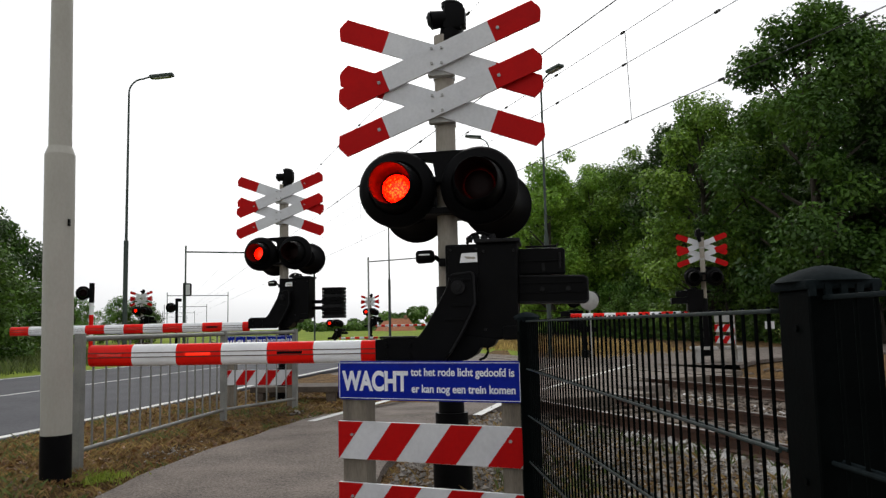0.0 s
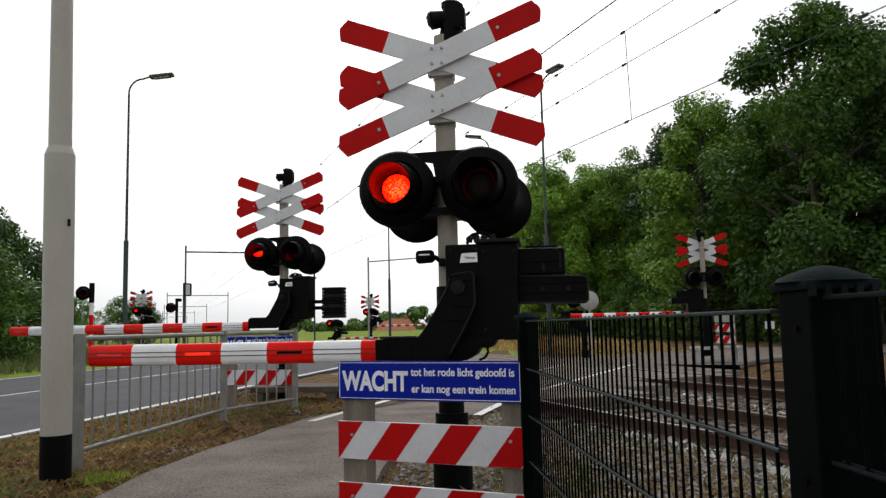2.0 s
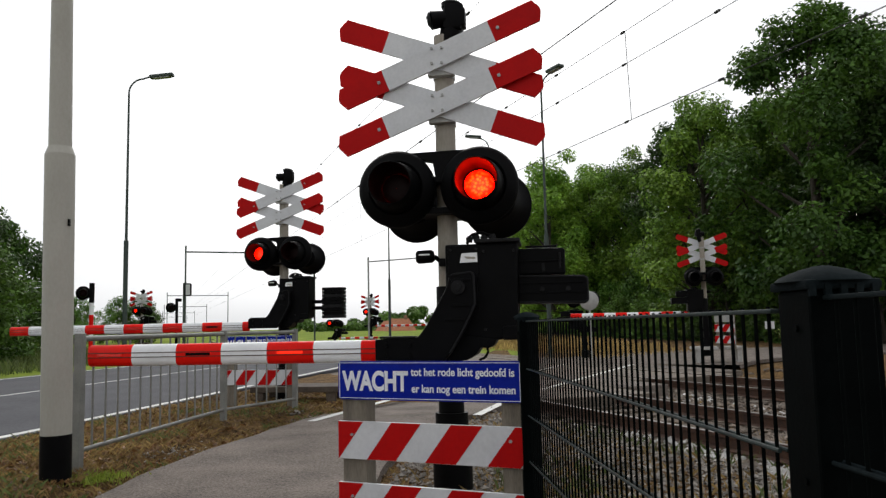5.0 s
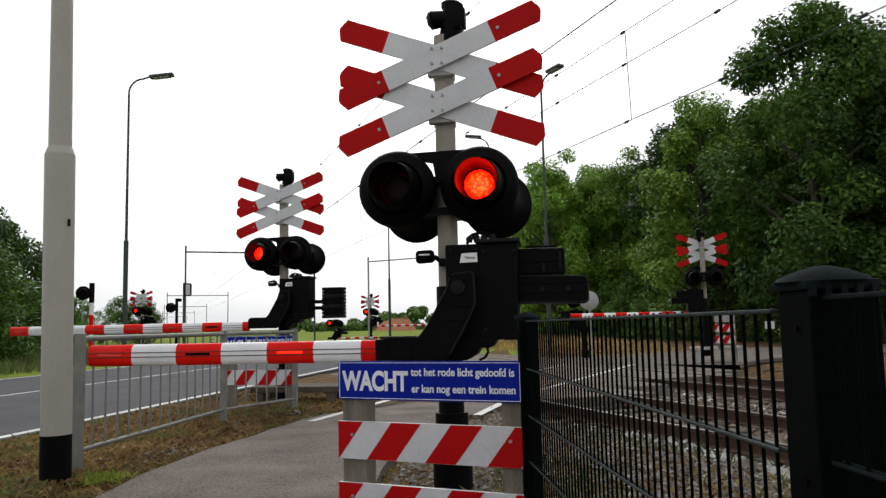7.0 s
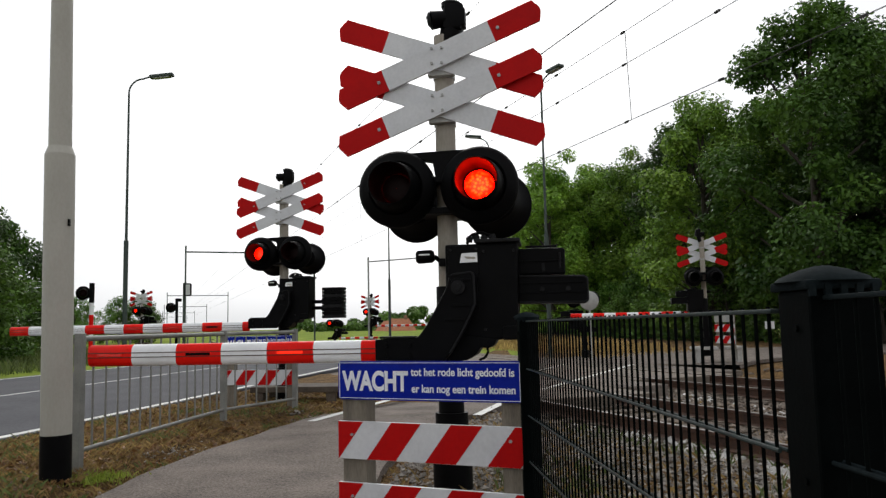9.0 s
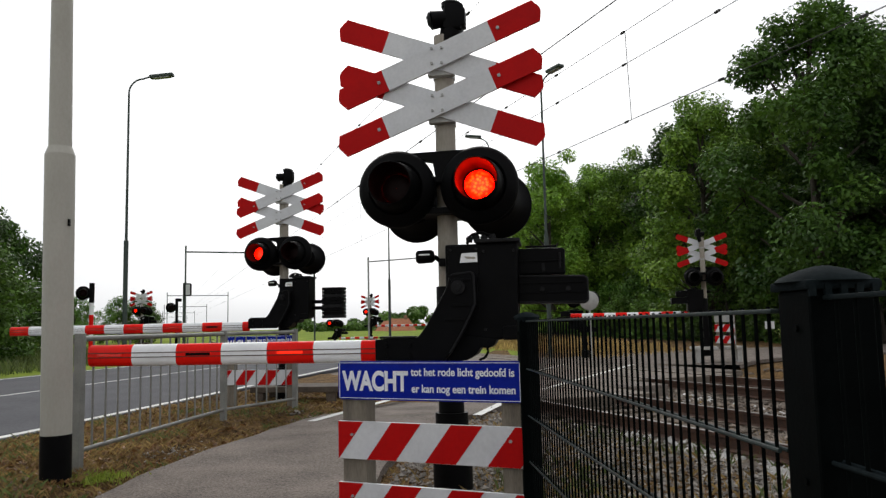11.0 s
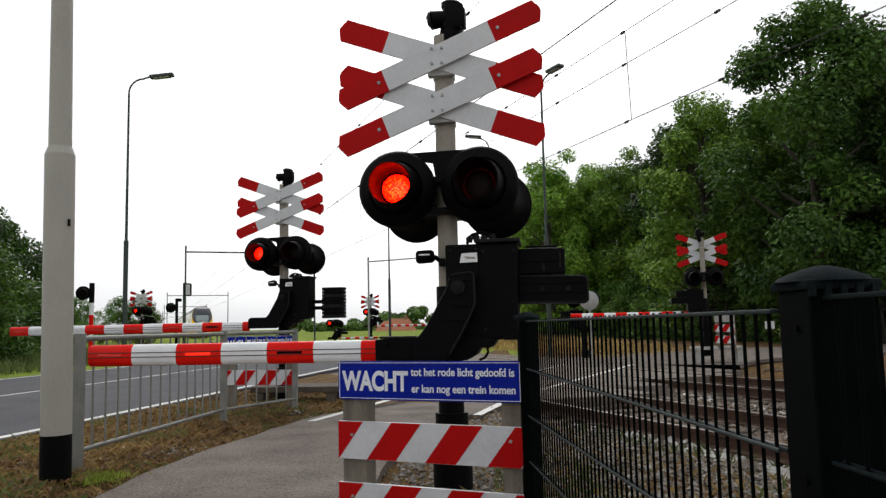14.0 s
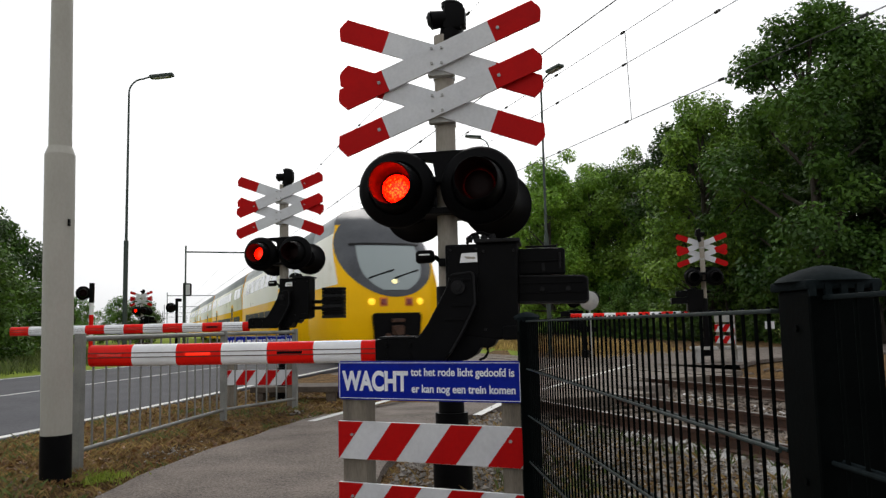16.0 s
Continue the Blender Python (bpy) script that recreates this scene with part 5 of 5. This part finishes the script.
def off_paving(x, y):
    n = x * RN.x + y * RN.y
    l = x * TN.x + y * TN.y
    if n < -5.62 and n > -13.7:
        return False
    if path_dist(x, y) < 0.86 + 0.22 * noise.noise((x * 1.7, y * 1.7, 5)):
        return False
    return l < 4.2 or l > 12.8 or x * TD.x + y * TD.y < deck_start(l)


scatter_mesh("ballast", ballast_points(24000, 3.9, 12.8, -4, 16), stone(0.038), M_BALL, "brown grey crushed stone between the rails", "ballast")
scatter_mesh("pale_stones", ballast_points(420, 4.3, 5.35, 3.0, 9), stone(0.06), M_BALW, "pale grey broken stones beside the near rail", "stones")
scatter_mesh("pale_stones", ballast_points(140, 7.5, 8.9, 2, 13), stone(0.05), M_BALW, "pale grey broken stones between the tracks", "stones")
scatter_mesh("gravel", ballast_points(20000, 1.5, 4.7, 0.5, 9.8), stone(0.019), M_GRAV, "fine gravel beside the fence", "gravel")


scatter_mesh("pale_rubble", [np.array((RS.normal(-2.45, 0.16), RS.normal(6.75, 0.22), 0.012)) for _ in range(70)], stone(0.012), M_GRAV, "pale bits of rubble beside the railing", "stones")


def left_verge(x, y):
    return off_paving(x, y) and x < -0.6


def mid_verge(x, y):
    return off_paving(x, y) and x > -0.6


scatter_mesh("dry_grass", verge_points(22000, -5.8, -0.9, 3.6, 13, left_verge), blade(0.02, 0.07, 0.004, 2.2), M_STRAW, "short dry straw-coloured grass on the verge", "grass")
scatter_mesh("fallen_leaves", verge_points(21000, -5.8, -0.9, 3.6, 13, left_verge), litter(0.026), M_LITTER, "brown fallen leaves on the verge", "leaves")
scatter_mesh("green_tufts", verge_points(2600, -5.8, -1.4, 4.0, 11, lambda x, y: left_verge(x, y) and noise.noise((x * 1.1, y * 1.1, 2)) > 0.12), blade(0.03, 0.09, 0.004, 1.4), M_BLADE, "green grass tufts on the verge", "grass")
scatter_mesh("dry_grass", verge_points(4500, -0.6, 4.5, 4.2, 14, mid_verge), blade(0.03, 0.09, 0.004, 1.4), M_STRAW, "short dry grass beside the path", "grass")
scatter_mesh("fallen_leaves", verge_points(7000, -0.6, 4.6, 1.8, 14, mid_verge), litter(0.022), M_LITTER, "brown fallen leaves beside the fence", "leaves")
scatter_mesh("green_tufts", verge_points(1800, 0.3, 3.2, 3.0, 9, lambda x, y: mid_verge(x, y) and noise.noise((x * 0.9, y * 0.9, 4)) > 0.1), blade(0.04, 0.14, 0.005, 1.0), M_BLADE, "green weeds beside the fence", "weeds")
scatter_mesh("roadside_grass", verge_points(16000, -26, -11.5, 14, 46, lambda x, y: x * RN.x + y * RN.y < -13.8), blade(0.12, 0.42, 0.018, 0.9), M_BLADE, "long green grass beyond the road", "grass")
def beyond(x, y):
    return x * RN.x + y * RN.y > -5.4 and x * TN.x + y * TN.y > 13.2 and path_dist(x, y) > 1.6


scatter_mesh("field_grass", verge_points(9000, -5.0, 9.0, 24, 70, beyond), blade(0.1, 0.35, 0.02, 0.9), M_STRAW, "dry straw-coloured grass beyond the crossing", "grass")
scatter_mesh("moss", [np.array((RS.normal(-2.62, 0.13), RS.normal(5.72, 0.10), 0.0)) for _ in range(700)], blade(0.015, 0.045, 0.006, 1.2), M_MEADOW, "yellow-green moss at the railing's foot", "moss")


# ---- what moves: the train and the turning lamp lenses ----
def flash_rows(lens, period, centre, half, on_inside, lead=0.035):
    """Rows for a lens that shows its bright side inside (or outside) the pulses."""
    base = Vector(lens.location)

    def P(deg):
        return Matrix.Translation(base) @ Matrix.Rotation(radians(deg), 4, "X")

    edges = []
    k = -1
    while centre + k * period < 17:
        c = centre + k * period
        edges += [(c - half[0], on_inside), (c + half[1], not on_inside)]
        k += 1
    state = not on_inside
    for e, s in edges:
        if e <= 0.05:
            state = s
    rows = [(0.0, P(0 if state else 180))]
    last = 0 if state else 180
    for e, s in edges:
        if e <= 0.05 or e > 15.99:
            continue
        e = min(e, 15.86)
        a, b = (180, 360) if s else (0, 180)
        for q in range(4):
            tt = e - lead + q / 30
            if tt < 15.97:
                last = a + (b - a) * q / 3
                rows.append((tt, P(last)))
    rows.append((16.0, P(last)))
    return rows


def motions():
    a = lenses_of(SIG_A)
    walk(a[0], flash_rows(a[0], 0.6605, 0.395, (0.135, 0.105), False, 0.06))
    walk(a[1], flash_rows(a[1], 0.6605, 0.395, (0.135, 0.105), True, 0.06))
    for o, inside in BOOM_FLASH:
        walk(o, flash_rows(o, 0.6605, 0.395, (0.135, 0.105), inside, 0.06))
    for s in (SIG_B, SIG_C, SIG_D, SIG_E, SIG_F):
        b = lenses_of(s)
        walk(b[0], flash_rows(b[0], 0.666, 0.50, (0.125, 0.125), False))
        walk(b[1], flash_rows(b[1], 0.666, 0.50, (0.125, 0.125), True))
    for o in LONE_LENSES:
        walk(o, flash_rows(o, 0.666, 0.50, (0.125, 0.125), True))
    # crowns stir a little in the wind
    for i, tree in enumerate(CROWNS[:14]):
        for o in tree.children:
            if o.name.startswith("crown"):
                walk(o, [(q * 0.8, pose(0, 0, 0, 0.5 * math.sin(1.9 * q + i), 0.6 * math.sin(1.37 * q + 2 * i), 0)) for q in range(21)])
    v = 49.0
    rows = []
    for tt in (0.0, 4.0, 8.0, 12.0, 14.0, 15.0, 16.0):
        p = trk(NEAR, TRAIN_M + v * (16.0 - tt), RAIL_Z)
        rows.append((tt, Matrix.Translation(p) @ Matrix.Rotation(TRK, 4, "Z")))
    walk(TRAIN, rows)


motions()
